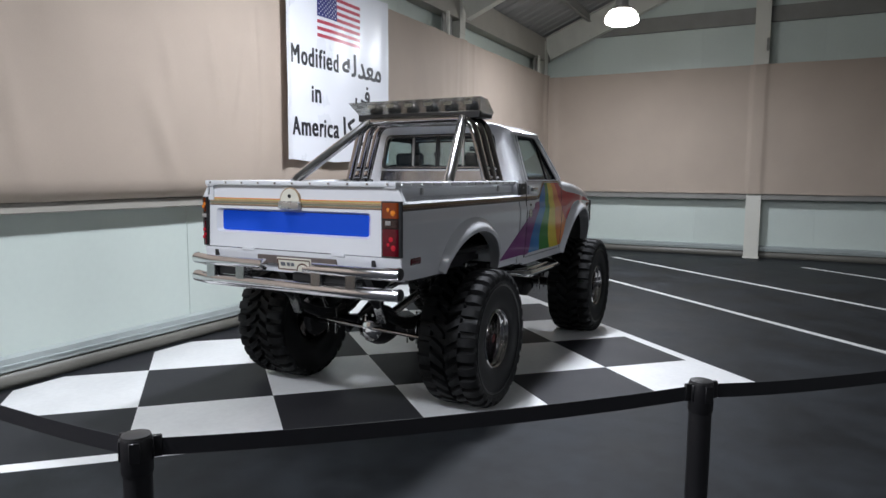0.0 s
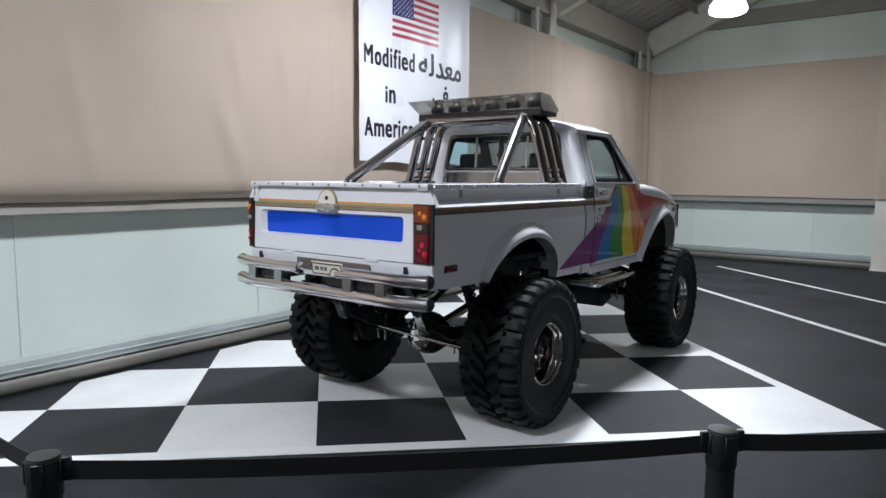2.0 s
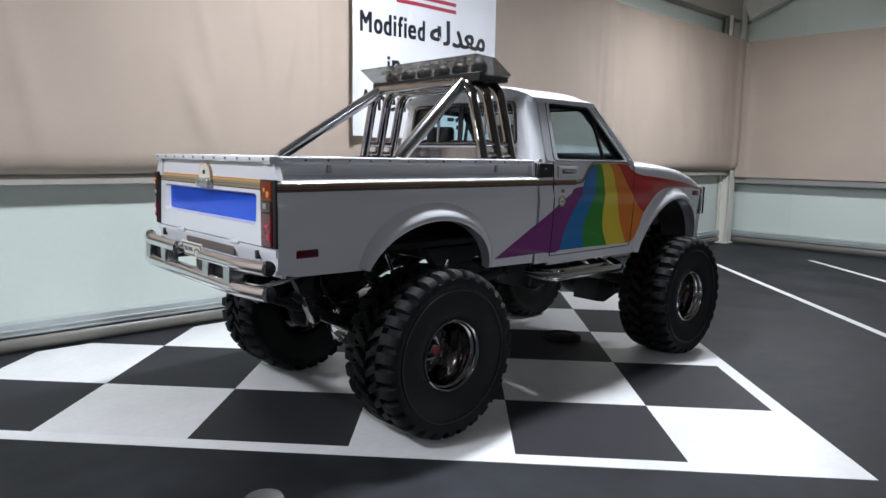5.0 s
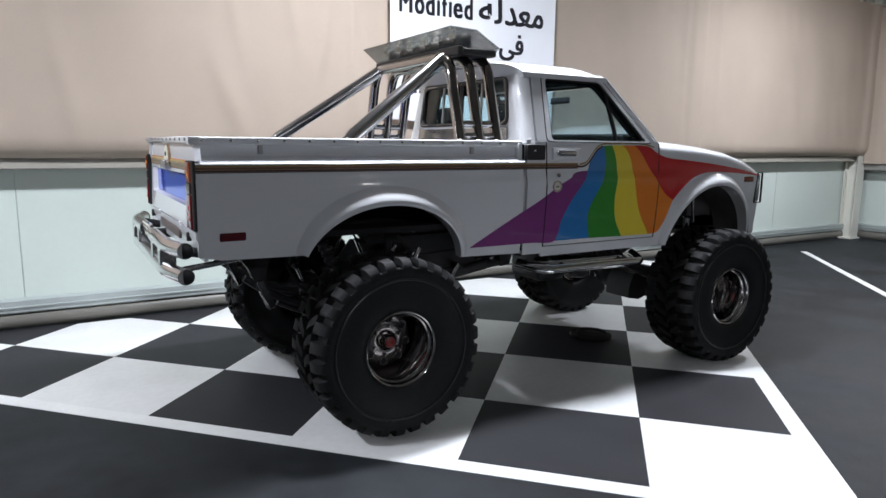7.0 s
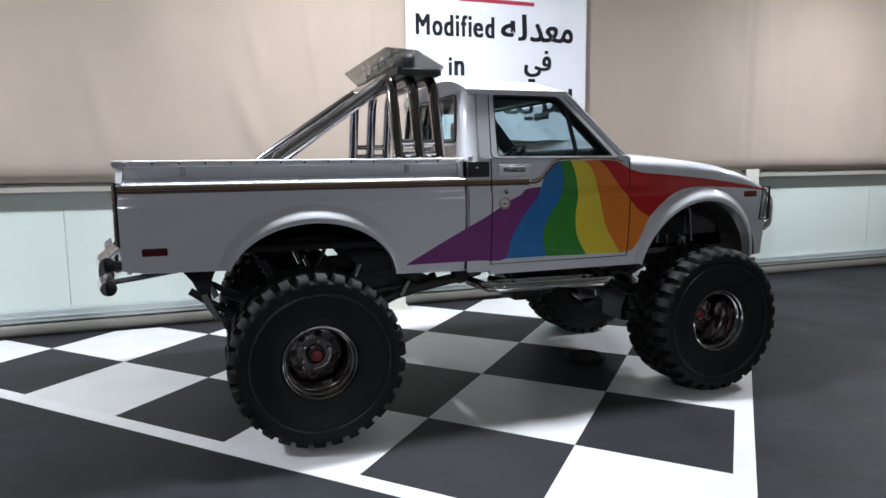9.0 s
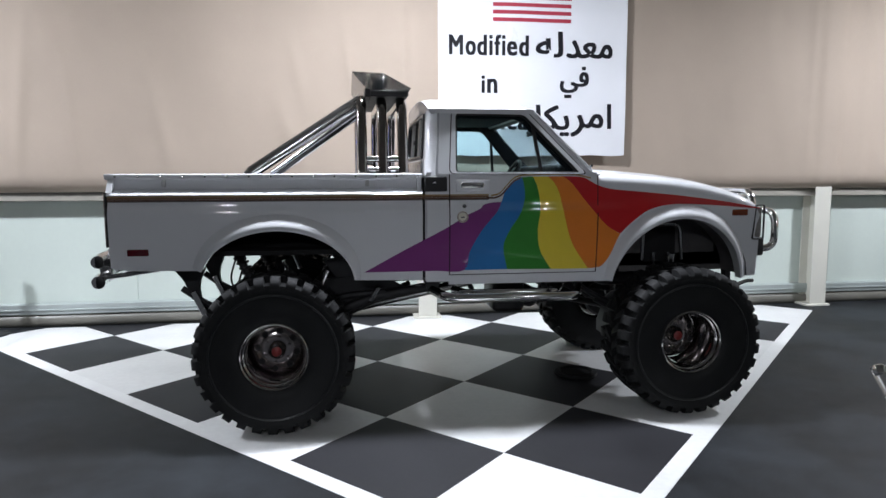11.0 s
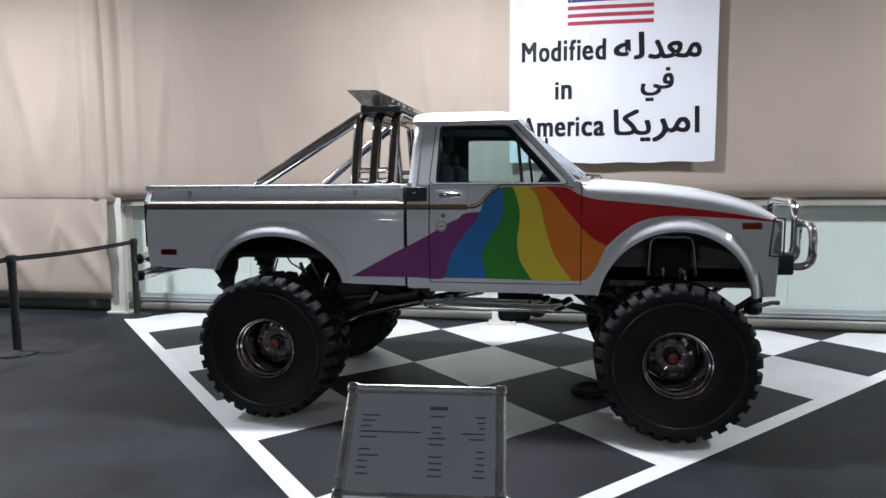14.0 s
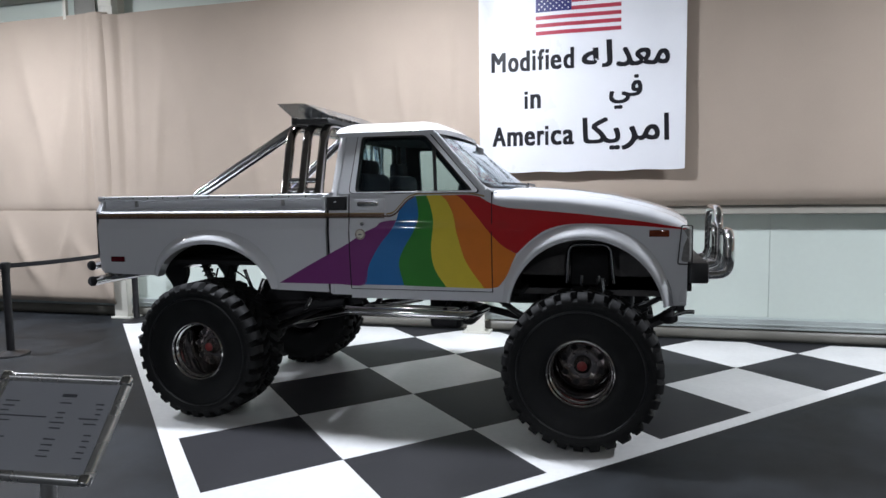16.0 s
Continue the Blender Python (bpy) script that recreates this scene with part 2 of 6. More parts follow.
def fillet(pts, r, n=5):
    out = [Vector(pts[0])]
    for a, b, c in zip(pts, pts[1:], pts[2:]):
        a, b, c = Vector(a), Vector(b), Vector(c)
        u, w = (a - b), (c - b)
        d = min(r, u.length * 0.48, w.length * 0.48)
        p, q = b + u.normalized() * d, b + w.normalized() * d
        for i in range(n + 1):
            t = i / n
            out.append(p * (1 - t) ** 2 + b * 2 * t * (1 - t) + q * t * t)
    out.append(Vector(pts[-1]))
    return out


def tube(pts, r, n=12, cap=True):
    pts = [Vector(p) for p in pts]
    v, f = [], []
    t0 = (pts[1] - pts[0]).normalized()
    up = Vector((0, 0, 1)) if abs(t0.z) < 0.9 else Vector((1, 0, 0))
    side = t0.cross(up).normalized()
    for i, p in enumerate(pts):
        t = (pts[min(i + 1, len(pts) - 1)] - pts[max(i - 1, 0)]).normalized()
        side = (side - t * side.dot(t)).normalized()
        w = t.cross(side)
        for k in range(n):
            a = 2 * math.pi * k / n
            v.append(tuple(p + (side * math.cos(a) + w * math.sin(a)) * r))
    for i in range(len(pts) - 1):
        for k in range(n):
            k2 = (k + 1) % n
            f.append((i * n + k, i * n + k2, (i + 1) * n + k2, (i + 1) * n + k))
    if cap:
        f.append(tuple(range(n)))
        f.append(tuple(range((len(pts) - 1) * n, len(pts) * n)))
    return v, f


def lathe(profile, n=32, axis="y", closed=False):
    """profile: (radius, along) pairs, turned about the axis."""
    v, f = [], []
    for r, h in profile:
        for k in range(n):
            a = 2 * math.pi * k / n
            c, s = r * math.cos(a), r * math.sin(a)
            v.append({"y": (c, h, s), "z": (c, s, h), "x": (h, c, s)}[axis])
    m = len(profile)
    for i in range(m if closed else m - 1):
        j = (i + 1) % m
        for k in range(n):
            k2 = (k + 1) % n
            f.append((i * n + k, i * n + k2, j * n + k2, j * n + k))
    if not closed:
        if profile[0][0] > 1e-6:
            f.append(tuple(range(n)))
        if profile[-1][0] > 1e-6:
            f.append(tuple(range((m - 1) * n, m * n)))
    return v, f


def grid(rows, loop=False):
    n = len(rows[0])
    v = [tuple(p) for r in rows for p in r]
    f = []
    for i in range(len(rows) - 1):
        for k in range(n if loop else n - 1):
            k2 = (k + 1) % n
            f.append((i * n + k, i * n + k2, (i + 1) * n + k2, (i + 1) * n + k))
    return v, f


def shell(rows, off):
    """A sheet of points with thickness: off is a vector, or a function of a point that gives one."""
    move = off if callable(off) else (lambda p: off)
    back = [[tuple(Vector(p) + Vector(move(p))) for p in r] for r in rows]
    n, m = len(rows[0]), len(rows)
    a, b = grid(rows), grid(back)
    g = join(a, b)
    o = n * m
    rim = [i for i in range(n)] + [i * n + n - 1 for i in range(1, m)] + [(m - 1) * n + i for i in range(n - 2, -1, -1)] + [i * n for i in range(m - 2, 0, -1)]
    for i, p in enumerate(rim):
        q = rim[(i + 1) % len(rim)]
        g[1].append((p, q, q + o, p + o))
    return g


def prism(poly, place, d):
    """poly: 2D outline; place(u, v, w) gives the 3D point; w runs 0 to d."""
    n = len(poly)
    v = [place(u, w, 0) for u, w in poly] + [place(u, w, d) for u, w in poly]
    f = [tuple(range(n)), tuple(range(2 * n - 1, n - 1, -1))]
    f += [(i, (i + 1) % n, (i + 1) % n + n, i + n) for i in range(n)]
    return v, f


def rounded(poly, r, n=4):
    out = []
    m = len(poly)
    for i in range(m):
        a, b, c = Vector(poly[i - 1]), Vector(poly[i]), Vector(poly[(i + 1) % m])
        u, w = a - b, c - b
        d = min(r, u.length * 0.45, w.length * 0.45)
        p, q = b + u.normalized() * d, b + w.normalized() * d
        for k in range(n + 1):
            t = k / n
            out.append(tuple(p * (1 - t) ** 2 + b * 2 * t * (1 - t) + q * t * t))
    return out


def ring(outer, inner, place, d):
    """A frame between two outlines of equally many points, with depth d."""
    n = len(outer)
    v = [place(u, w, 0) for u, w in outer] + [place(u, w, 0) for u, w in inner]
    v += [place(u, w, d) for u, w in outer] + [place(u, w, d) for u, w in inner]
    f = []
    for i in range(n):
        j = (i + 1) % n
        f += [(i, j, n + j, n + i), (2 * n + i, 3 * n + i, 3 * n + j, 2 * n + j),
              (i, 2 * n + i, 2 * n + j, j), (n + i, n + j, 3 * n + j, 3 * n + i)]
    return v, f


def lerp(a, b, t):
    return a + (b - a) * t


def through_points(pts, x):
    for (a, za), (b, zb) in zip(pts, pts[1:]):
        if x <= b:
            return lerp(za, zb, max(0, min(1, (x - a) / (b - a))))
    return pts[-1][1]


# ---------------------------------------------------------------- the hall
WALL_Y, FAR_X = 5.09, 9.25
EAVE, SLOPE, RIDGE_Y = 4.24, 0.42, -3.5
WEST_X, SOUTH_Y = -14.0, -16.0


def roof_z(y):
    return EAVE + SLOPE * (WALL_Y - y) if y > RIDGE_Y else EAVE + SLOPE * (WALL_Y - RIDGE_Y) - SLOPE * (RIDGE_Y - y)


floor = part("floor", box(WEST_X - 0.2, FAR_X + 0.4, SOUTH_Y - 0.2, WALL_Y + 0.3, -0.2, 0.0), M_FLOOR)
tagged(floor, "dark grey carpet-like hall floor", "floor", kind="structure")


def panel_wall(name, seams, along, fixed, z0, top, label, gap=0.0008):
    """A wall of upright sandwich panels, each one a piece; along: 'x' or 'y'."""
    w = tagged(empty(name), label, "wall", kind="structure")
    sign = 1 if fixed > 0 else -1
    for a, b in zip(seams, seams[1:]):
        a, b = a + gap, b - gap
        if along == "x":
            g = box(a, b, fixed, fixed + sign * 0.1, z0, top((a + b) / 2), 0.003, 1)
        else:
            g = box(fixed, fixed + sign * 0.1, a, b, z0, top((a + b) / 2), 0.0012, 1)
        part("panel", g, M_PANEL, w)
    return w


panel_wall("wall_north", [-15.55, -13.45, -11.35, -9.25, -7.2, -5.15, -3.055, -0.930, 1.03, 2.99, 4.95, 7.0, 9.1], "x", WALL_Y, 0.19, lambda a: EAVE + 0.32, "pale green metal sandwich panel wall")
panel_wall("wall_east", [SOUTH_Y + 0.06 + 2.2 * i for i in range(11)], "y", FAR_X, 0.19, lambda a: roof_z(a) + 0.4, "pale green metal sandwich panel end wall", 0.0004)
# Unseen walls added to close the hall, dark so that the chrome mirrors little.
tagged(part("wall_west", box(WEST_X - 0.1, WEST_X, SOUTH_Y, WALL_Y, 0, 8), M_HALL), "unseen plain dark wall closing the west end", "wall", kind="structure")
tagged(part("wall_south", box(WEST_X, FAR_X, SOUTH_Y - 0.1, SOUTH_Y, 0, 8), M_HALL), "unseen plain dark wall closing the long side", "wall", kind="structure")


def ceiling_mesh():
    rows = []
    x = WEST_X
    xs = []
    while x < FAR_X + 0.3:
        xs += [(x, 0.0), (x + 0.2, 0.0), (x + 0.23, 0.035), (x + 0.27, 0.035)]
        x += 0.3
    for y in (WALL_Y + 0.15, RIDGE_Y, SOUTH_Y - 0.1):
        rows.append([(a, y, roof_z(y) + 0.33 + d) for a, d in xs])
    return shell(rows, (0, 0, 0.05))


tagged(part("ceiling", ceiling_mesh(), M_ROOF), "grey ribbed metal roof sheeting on purlins", "ceiling", kind="structure")


def i_beam(a, b, h, w, t=0.014):
    """An I-section from a to b, h deep and w wide."""
    a, b = Vector(a), Vector(b)
    d = (b - a).normalized()
    side = d.cross(Vector((0, 0, 1)))
    side = side.normalized() if side.length > 0.01 else Vector((1, 0, 0))
    up = side.cross(d).normalized()
    prof = [(-w / 2, -h / 2), (w / 2, -h / 2), (w / 2, -h / 2 + t), (t / 2, -h / 2 + t), (t / 2, h / 2 - t), (w / 2, h / 2 - t),
            (w / 2, h / 2), (-w / 2, h / 2), (-w / 2, h / 2 - t), (-t / 2, h / 2 - t), (-t / 2, -h / 2 + t), (-w / 2, -h / 2 + t)]
    rows = [[tuple(p + side * u + up * v) for u, v in prof] for p in (a, b)]
    g = grid(rows, True)
    n = len(prof)
    g[1].append(tuple(range(n)))
    g[1].append(tuple(range(n, 2 * n)))
    return g


COLS = [-9.4, -4.68, 0.0, 4.66, 8.95]
for cx in COLS:
    f = tagged(empty("portal_frame", cx, 0, 0), "cream painted steel portal frame column with rafter", "steel frame", "portal frames", "structure")
    part("column", i_beam((0, 4.96, 0.0), (0, 4.96, EAVE + 0.1), 0.22, 0.2), M_STEEL_W, f)
    part("base_plate", box(-0.15, 0.15, 4.83, 5.07, 0.0, 0.025, 0.004, 1), M_STEEL_W, f)
    part("rafter", i_beam((0, 4.84, roof_z(4.84) + 0.02), (0, RIDGE_Y, roof_z(RIDGE_Y) + 0.02), 0.50, 0.16), M_STEEL_G, f)
    part("knee_plate", box(-0.10, 0.10, 4.842, 4.862, roof_z(4.84) - 0.42, roof_z(4.84) + 0.2, 0.003, 1), M_STEEL_W, f)
    part("cleat", box(-0.60, -0.55, 4.80, 4.845, 3.80, 4.16, 0.004, 1), M_STEEL_W, f, "pale steel cleat beside the column")
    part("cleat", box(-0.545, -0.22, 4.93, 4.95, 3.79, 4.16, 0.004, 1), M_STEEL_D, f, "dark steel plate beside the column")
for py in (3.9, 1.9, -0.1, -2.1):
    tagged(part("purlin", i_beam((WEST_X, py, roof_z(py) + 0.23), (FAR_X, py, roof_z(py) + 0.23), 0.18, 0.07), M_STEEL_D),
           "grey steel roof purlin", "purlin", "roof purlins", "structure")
# eave channel: a flat taupe face with folded lips
prof = [(4.86, 4.14), (4.855, 4.145), (4.855, 4.60), (4.86, 4.61), (5.06, 4.61), (5.06, 4.60), (4.866, 4.60), (4.866, 4.15), (5.06, 4.15), (5.06, 4.14)]
tagged(part("eave_beam", prism(prof, lambda u, w, d: (WEST_X + d, u, w), FAR_X - WEST_X), M_STEEL_T), "taupe grey steel eave channel along the wall head", "beam", kind="structure")
tagged(part("eave_closure", box(WEST_X, FAR_X, 5.0, 5.06, 4.612, 4.80), M_STEEL_D), "closing strip above the eave channel, darkened for shade", "beam", kind="structure")

for ey in (0.545, -5.0):
    g = tagged(empty("end_wall_post", FAR_X - 0.12, ey, 0), "cream painted steel post against the end wall", "steel post", "end wall posts", "structure")
    post = part("post", i_beam((0, 0, 0), (0, 0, roof_z(ey) + 0.2), 0.24, 0.27), M_STEEL_W, g)
    post.matrix_basis = pose(0, 0, 0, 0, 0, 90)
    part("base_plate", box(-0.16, 0.16, -0.15, 0.15, 0, 0.025, 0.004, 1), M_STEEL_W, g)
    part("cleat", box(-0.150, -0.122, -0.135, -0.085, 4.02, 4.26, 0.004, 1), M_STEEL_D, g, "dark bolted cleat on the post")

tagged(part("girt", box(FAR_X - 0.10, FAR_X - 0.02, SOUTH_Y, 4.95, 4.58, 4.88, 0.006, 1), M_STEEL_D), "grey steel beam across the end wall, darkened for shade", "girt", "wall girts", "structure")
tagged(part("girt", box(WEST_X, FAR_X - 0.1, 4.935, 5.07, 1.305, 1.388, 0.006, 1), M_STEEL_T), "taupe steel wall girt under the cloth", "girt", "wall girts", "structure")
tagged(part("girt", box(FAR_X - 0.22, FAR_X - 0.03, SOUTH_Y, 4.95, 1.165, 1.29, 0.006, 1), M_STEEL_D), "grey steel wall girt under the cloth, darkened for shade", "girt", "wall girts", "structure")
tagged(part("girt", box(WEST_X, FAR_X - 0.1, 4.95, 5.07, 3.68, 3.78, 0.006, 1), M_STEEL_G), "grey steel wall girt", "girt", "wall girts", "structure")
tagged(part("girt", box(FAR_X - 0.12, FAR_X - 0.03, SOUTH_Y, 4.95, 3.62, 3.72, 0.006, 1), M_STEEL_G), "grey steel wall girt", "girt", "wall girts", "structure")

# foot of the walls: flashing over a rounded plinth
prof = [(0.02, 0.248), (-0.040, 0.240), (-0.052, 0.232), (-0.052, 0.188), (-0.060, 0.185), (-0.060, 0.176), (-0.046, 0.172), (-0.046, 0.138), (-0.036, 0.128), (0.02, 0.128)]
tagged(part("trim", prism(prof, lambda u, w, d: (WEST_X + d, WALL_Y - 0.005 + u, w), FAR_X - WEST_X), M_FLASH), "folded metal flashing at the wall foot", "flashing", kind="structure")
tagged(part("trim", prism(prof, lambda u, w, d: (FAR_X - 0.005 + u, SOUTH_Y + d, w), WALL_Y - SOUTH_Y), M_FLASH), "folded metal flashing at the end wall foot", "flashing", kind="structure")
prof = [(0.1, 0.0), (-0.03, 0.0), (-0.052, 0.025), (-0.058, 0.06), (-0.048, 0.10), (-0.02, 0.124), (0.1, 0.126)]
tagged(part("baseboard", prism(prof, lambda u, w, d: (WEST_X + d, WALL_Y + u, w), FAR_X - WEST_X), M_PLINTH), "rounded beige concrete plinth under the wall", "plinth", kind="structure")
tagged(part("baseboard", prism(prof, lambda u, w, d: (FAR_X + u, SOUTH_Y + d, w), WALL_Y - SOUTH_Y), M_PLINTH), "rounded beige concrete plinth under the end wall", "plinth", kind="structure")


def curtain(x0, x1, z0, z1, y, folds, seed, along="x"):
    rows = []
    nx, nz = int((x1 - x0) / 0.03), int((z1 - z0) / 0.08)
    for j in range(nz + 1):
        z = lerp(z0, z1, j / nz)
        r = []
        for i in range(nx + 1):
            x = lerp(x0, x1, i / nx)
            drape = math.sin(math.pi * (z - z0) / (z1 - z0))
            d = folds * (noise.noise((x * 0.9, z * 0.22, seed)) + 0.55 * noise.noise((x * 2.3 + 0.5 * z, z * 0.45, seed + 7)) * (0.4 + drape)
                         + 0.28 * noise.noise((x * 5.2 + z, z * 1.1, seed + 3)))
            for fx, fw, fa, lean, zc, zw in PLEATS.get(seed, ()):
                d -= fa * math.exp(-((x - fx - lean * (z - 2.5)) / fw) ** 2) * math.exp(-((z - zc) / zw) ** 2)
            d *= min(1.0, 0.25 + (z - z0) / 0.5)
            if seed == 23.0:
                d *= min(1.0, 0.1 + (z1 - z) / 0.5)
            if seed == 11.0:
                d += 0.075 * math.exp(-((x + 4.64) / 0.05) ** 2)
            if along == "x":
                for c in COLS:
                    d -= (0.022 if c == 0 else 0.045) / (1 + (abs(x - c) / 0.15) ** 6)
            else:
                d += 0.09 / (1 + (abs(x - 0.545) / 0.14) ** 10) + 0.10 / (1 + (abs(x - 4.82) / 0.22) ** 10)
            edge = (0.080 if seed == 2.0 else 0.03) * math.exp(-((z - z0) / 0.06) ** 2)
            yy = y + d + edge
            zz = z + 0.012 * noise.noise((x * 0.7, 3.3, seed)) * (1 if j in (0, nz) else 0)
            r.append((x, yy, zz) if along == "x" else (y - d * 0.4, x, zz))
        rows.append(r)
    return shell(rows, (0, 0.008, 0) if along == "x" else (0.008, 0, 0))


# single pleats: place along the wall, width, depth, lean, middle height, reach
PLEATS = {
    2.0: ((-4.49, 0.035, -0.030, 0.0, 2.6, 2.2), (-4.30, 0.05, 0.030, 0.02, 2.6, 1.2), (-3.95, 0.07, 0.035, 0.10, 2.2, 0.7), (-3.55, 0.06, 0.030, -0.12, 2.1, 0.45), (-2.75, 0.07, 0.030, -0.18, 2.1, 0.5),
          (-1.6, 0.09, 0.028, -0.35, 1.9, 0.4), (-0.78, 0.05, 0.030, -0.14, 2.6, 0.4), (-0.52, 0.05, 0.026, 0.18, 2.45, 0.35), (-0.24, 0.04, 0.025, 0.0, 2.4, 0.9), (-1.30, 0.07, 0.026, -0.22, 2.6, 0.35), (-2.2, 0.30, 0.02, 0.1, 2.6, 1.0), (4.42, 0.06, 0.02, 0.02, 3.0, 1.5), (5.1, 0.05, 0.015, 0.0, 3.0, 1.2)),
    11.0: ((-4.86, 0.05, 0.05, 0.0, 2.4, 1.8), (-5.02, 0.05, 0.045, 0.02, 2.4, 1.3), (-5.32, 0.10, 0.045, 0.16, 2.5, 0.6), (-5.75, 0.11, 0.035, -0.20, 2.7, 0.7),
           (-5.62, 0.18, 0.04, 0.05, 1.8, 0.5), (-6.4, 0.24, 0.04, 0.1, 2.4, 0.9), (-7.3, 0.15, 0.05, -0.1, 2.4, 0.9)),
    23.0: ((-5.4, 0.07, 0.05, -0.55, 0.8, 0.4), (-5.9, 0.07, 0.05, -0.7, 0.7, 0.4), (-5.0, 0.06, 0.04, 0.3, 0.9, 0.4), (-6.5, 0.08, 0.05, -0.8, 0.6, 0.4), (-7.1, 0.08, 0.05, -0.6, 0.8, 0.5)),
}
CLOTH = "taupe cloth hung tight over the upper wall"
tagged(part("wall_cloth", curtain(-4.69, FAR_X - 0.20, 1.392, 3.812, 4.825, 0.024, 2.0), M_CLOTH, sharp=80), CLOTH, "curtain", "wall cloths")
tagged(part("wall_cloth", curtain(-13.9, -4.64, 1.355, 3.846, 4.800, 0.045, 11.0), M_CLOTH, sharp=80), "loosely draped taupe cloth over the upper wall", "curtain", "wall cloths")
tagged(part("wall_cloth", curtain(-13.9, -4.70, 0.20, 1.40, 4.812, 0.035, 23.0), M_CLOTH, sharp=80), "loosely draped taupe cloth over the wall foot", "curtain", "wall cloths")
tagged(part("wall_cloth", curtain(-12.0, 4.83, 1.275, 3.765, FAR_X - 0.25, 0.03, 31.0, "y"), M_CLOTH, sharp=80), "taupe cloth hung tight over the end wall", "curtain", "wall cloths")

# ---------------------------------------------------------------- chequered floor and bay lines
EP = (math.cos(radians(46.5)), math.sin(radians(46.5)))
EQ = (math.cos(radians(133.7)), math.sin(radians(133.7)))
PP, PQ, G11 = 0.917, 0.905, (0.0, 1.252)
INSET, BORDER, BACK_Y = 0.115, 0.105, 4.98


def check(p, q):
    return (G11[0] + (p - 1) * PP * EP[0] + (q - 1) * PQ * EQ[0], G11[1] + (p - 1) * PP * EP[1] + (q - 1) * PQ * EQ[1])


def clipped(poly, ymax):
    out = []
    for a, b in zip(poly, poly[1:] + poly[:1]):
        if a[1] <= ymax:
            out.append(a)
        if (a[1] <= ymax) != (b[1] <= ymax):
            t = (ymax - a[1]) / (b[1] - a[1])
            out.append((lerp(a[0], b[0], t), ymax))
    return out


def slab(poly, z0, z1):
    return prism(poly, lambda u, w, d: (u, w, z0 + d), z1 - z0)


chequer = tagged(empty("chequered_floor"), "black and white chequered display floor with white border", "floor", kind="structure")
i0 = INSET / PP
for i in range(7):
    for j in range(7):
        a, b = (i0 if i == 0 else i), i + 1
        c, d = (i0 if j == 0 else j), j + 1
        poly = clipped([check(a, c), check(b, c), check(b, d), check(a, d)], BACK_Y)
        if len(poly) >= 3:
            dark = (i + j) % 2
            part("dark_tile" if dark else "white_tile", slab(poly, -0.01, 0.003), M_TILE_D if dark else M_TILE_W, chequer)
for poly in ([check(i0 - BORDER / PP, i0 - BORDER / PQ), check(7.02, i0 - BORDER / PQ), check(7.02, i0), check(i0 - BORDER / PP, i0)],
             [check(i0 - BORDER / PP, i0), check(i0, i0), check(i0, 7.02), check(i0 - BORDER / PP, 7.02)]):
    part("border_strip", slab(clipped(poly, BACK_Y), -0.01, 0.003), M_TILE_W, chequer)


def bay_line(a, b, w=0.085):
    a, b = Vector((*a, 0)), Vector((*b, 0))
    s = (b - a).normalized().cross(Vector((0, 0, 1))) * w / 2
    g = slab([tuple((a + s).xy), tuple((b + s).xy), tuple((b - s).xy), tuple((a - s).xy)], -0.01, 0.0025)
    tagged(part("bay_line", g, M_LINE), "white painted parking bay line on dark floor", "floor marking", "bay lines", "structure")


bay_line((6.80, 4.42), (0.3, -2.40))
bay_line((7.85, 2.98), (2.4, -3.1))
bay_line((8.0, -0.36), (4.9, -3.9))

# ---------------------------------------------------------------- the pickup truck
TRUCK = (0.0, 2.712)
truck = tagged(empty("pickup_truck"), "lifted white pickup truck with rainbow side decals and huge tyres", "pickup truck")
# the drawing's width is drawn in a little, and its middle lies nearer the near side
NARROW, SHIFT = 0.954, -0.0375
truck.matrix_basis = pose(TRUCK[0], TRUCK[1] + SHIFT, 0) @ Matrix.Diagonal((1, NARROW, 1, 1))


def true_y(y):
    """A place across the truck, before it is drawn in."""
    return (y - SHIFT) / NARROW


RAIL_Z, LINE_Z, SILL_Z = 1.562, 1.432, 0.852


def side_y(x, z):
    """Half width of the body side at a place along the truck."""
    y = 0.815 - 0.035 * (max(0.0, LINE_Z - z) / 0.55) ** 2
    if x > 1.1:
        y -= 0.05 * ((x - 1.1) / 0.85) ** 2
    # pressed crease below the pinstripes, running out in the front wing
    f = min(1.0, max(0.0, (z - 1.315) / 0.070))
    return y + 0.002 - 0.0145 * f * f * (3 - 2 * f) * min(1.0, max(0.0, (1.05 - x) / 0.25))


def arch(x, cx, rx, base, rz, p):
    d = abs(x - cx) / rx
    return base + rz * math.sqrt(max(0.0, 1 - d ** p)) if d < 1 else 0.0


REAR = (-1.275, 0.470, 0.88, 0.345, 2.0)
FRONT = (1.345, 0.475, 0.78, 0.490, 2.0)


def arch_samples(x0, x1, a, n=18, m=22):
    xs = {x0, x1}
    xs |= {lerp(x0, x1, i / n) for i in range(n + 1)}
    for k in range(m + 1):
        x = a[0] + a[1] * math.cos(math.pi * k / m)
        if x0 < x < x1:
            xs.add(x)
    for e in (a[0] - a[1] - 0.002, a[0] + a[1] + 0.002):
        if x0 < e < x1:
            xs.add(e)
    return sorted(xs)


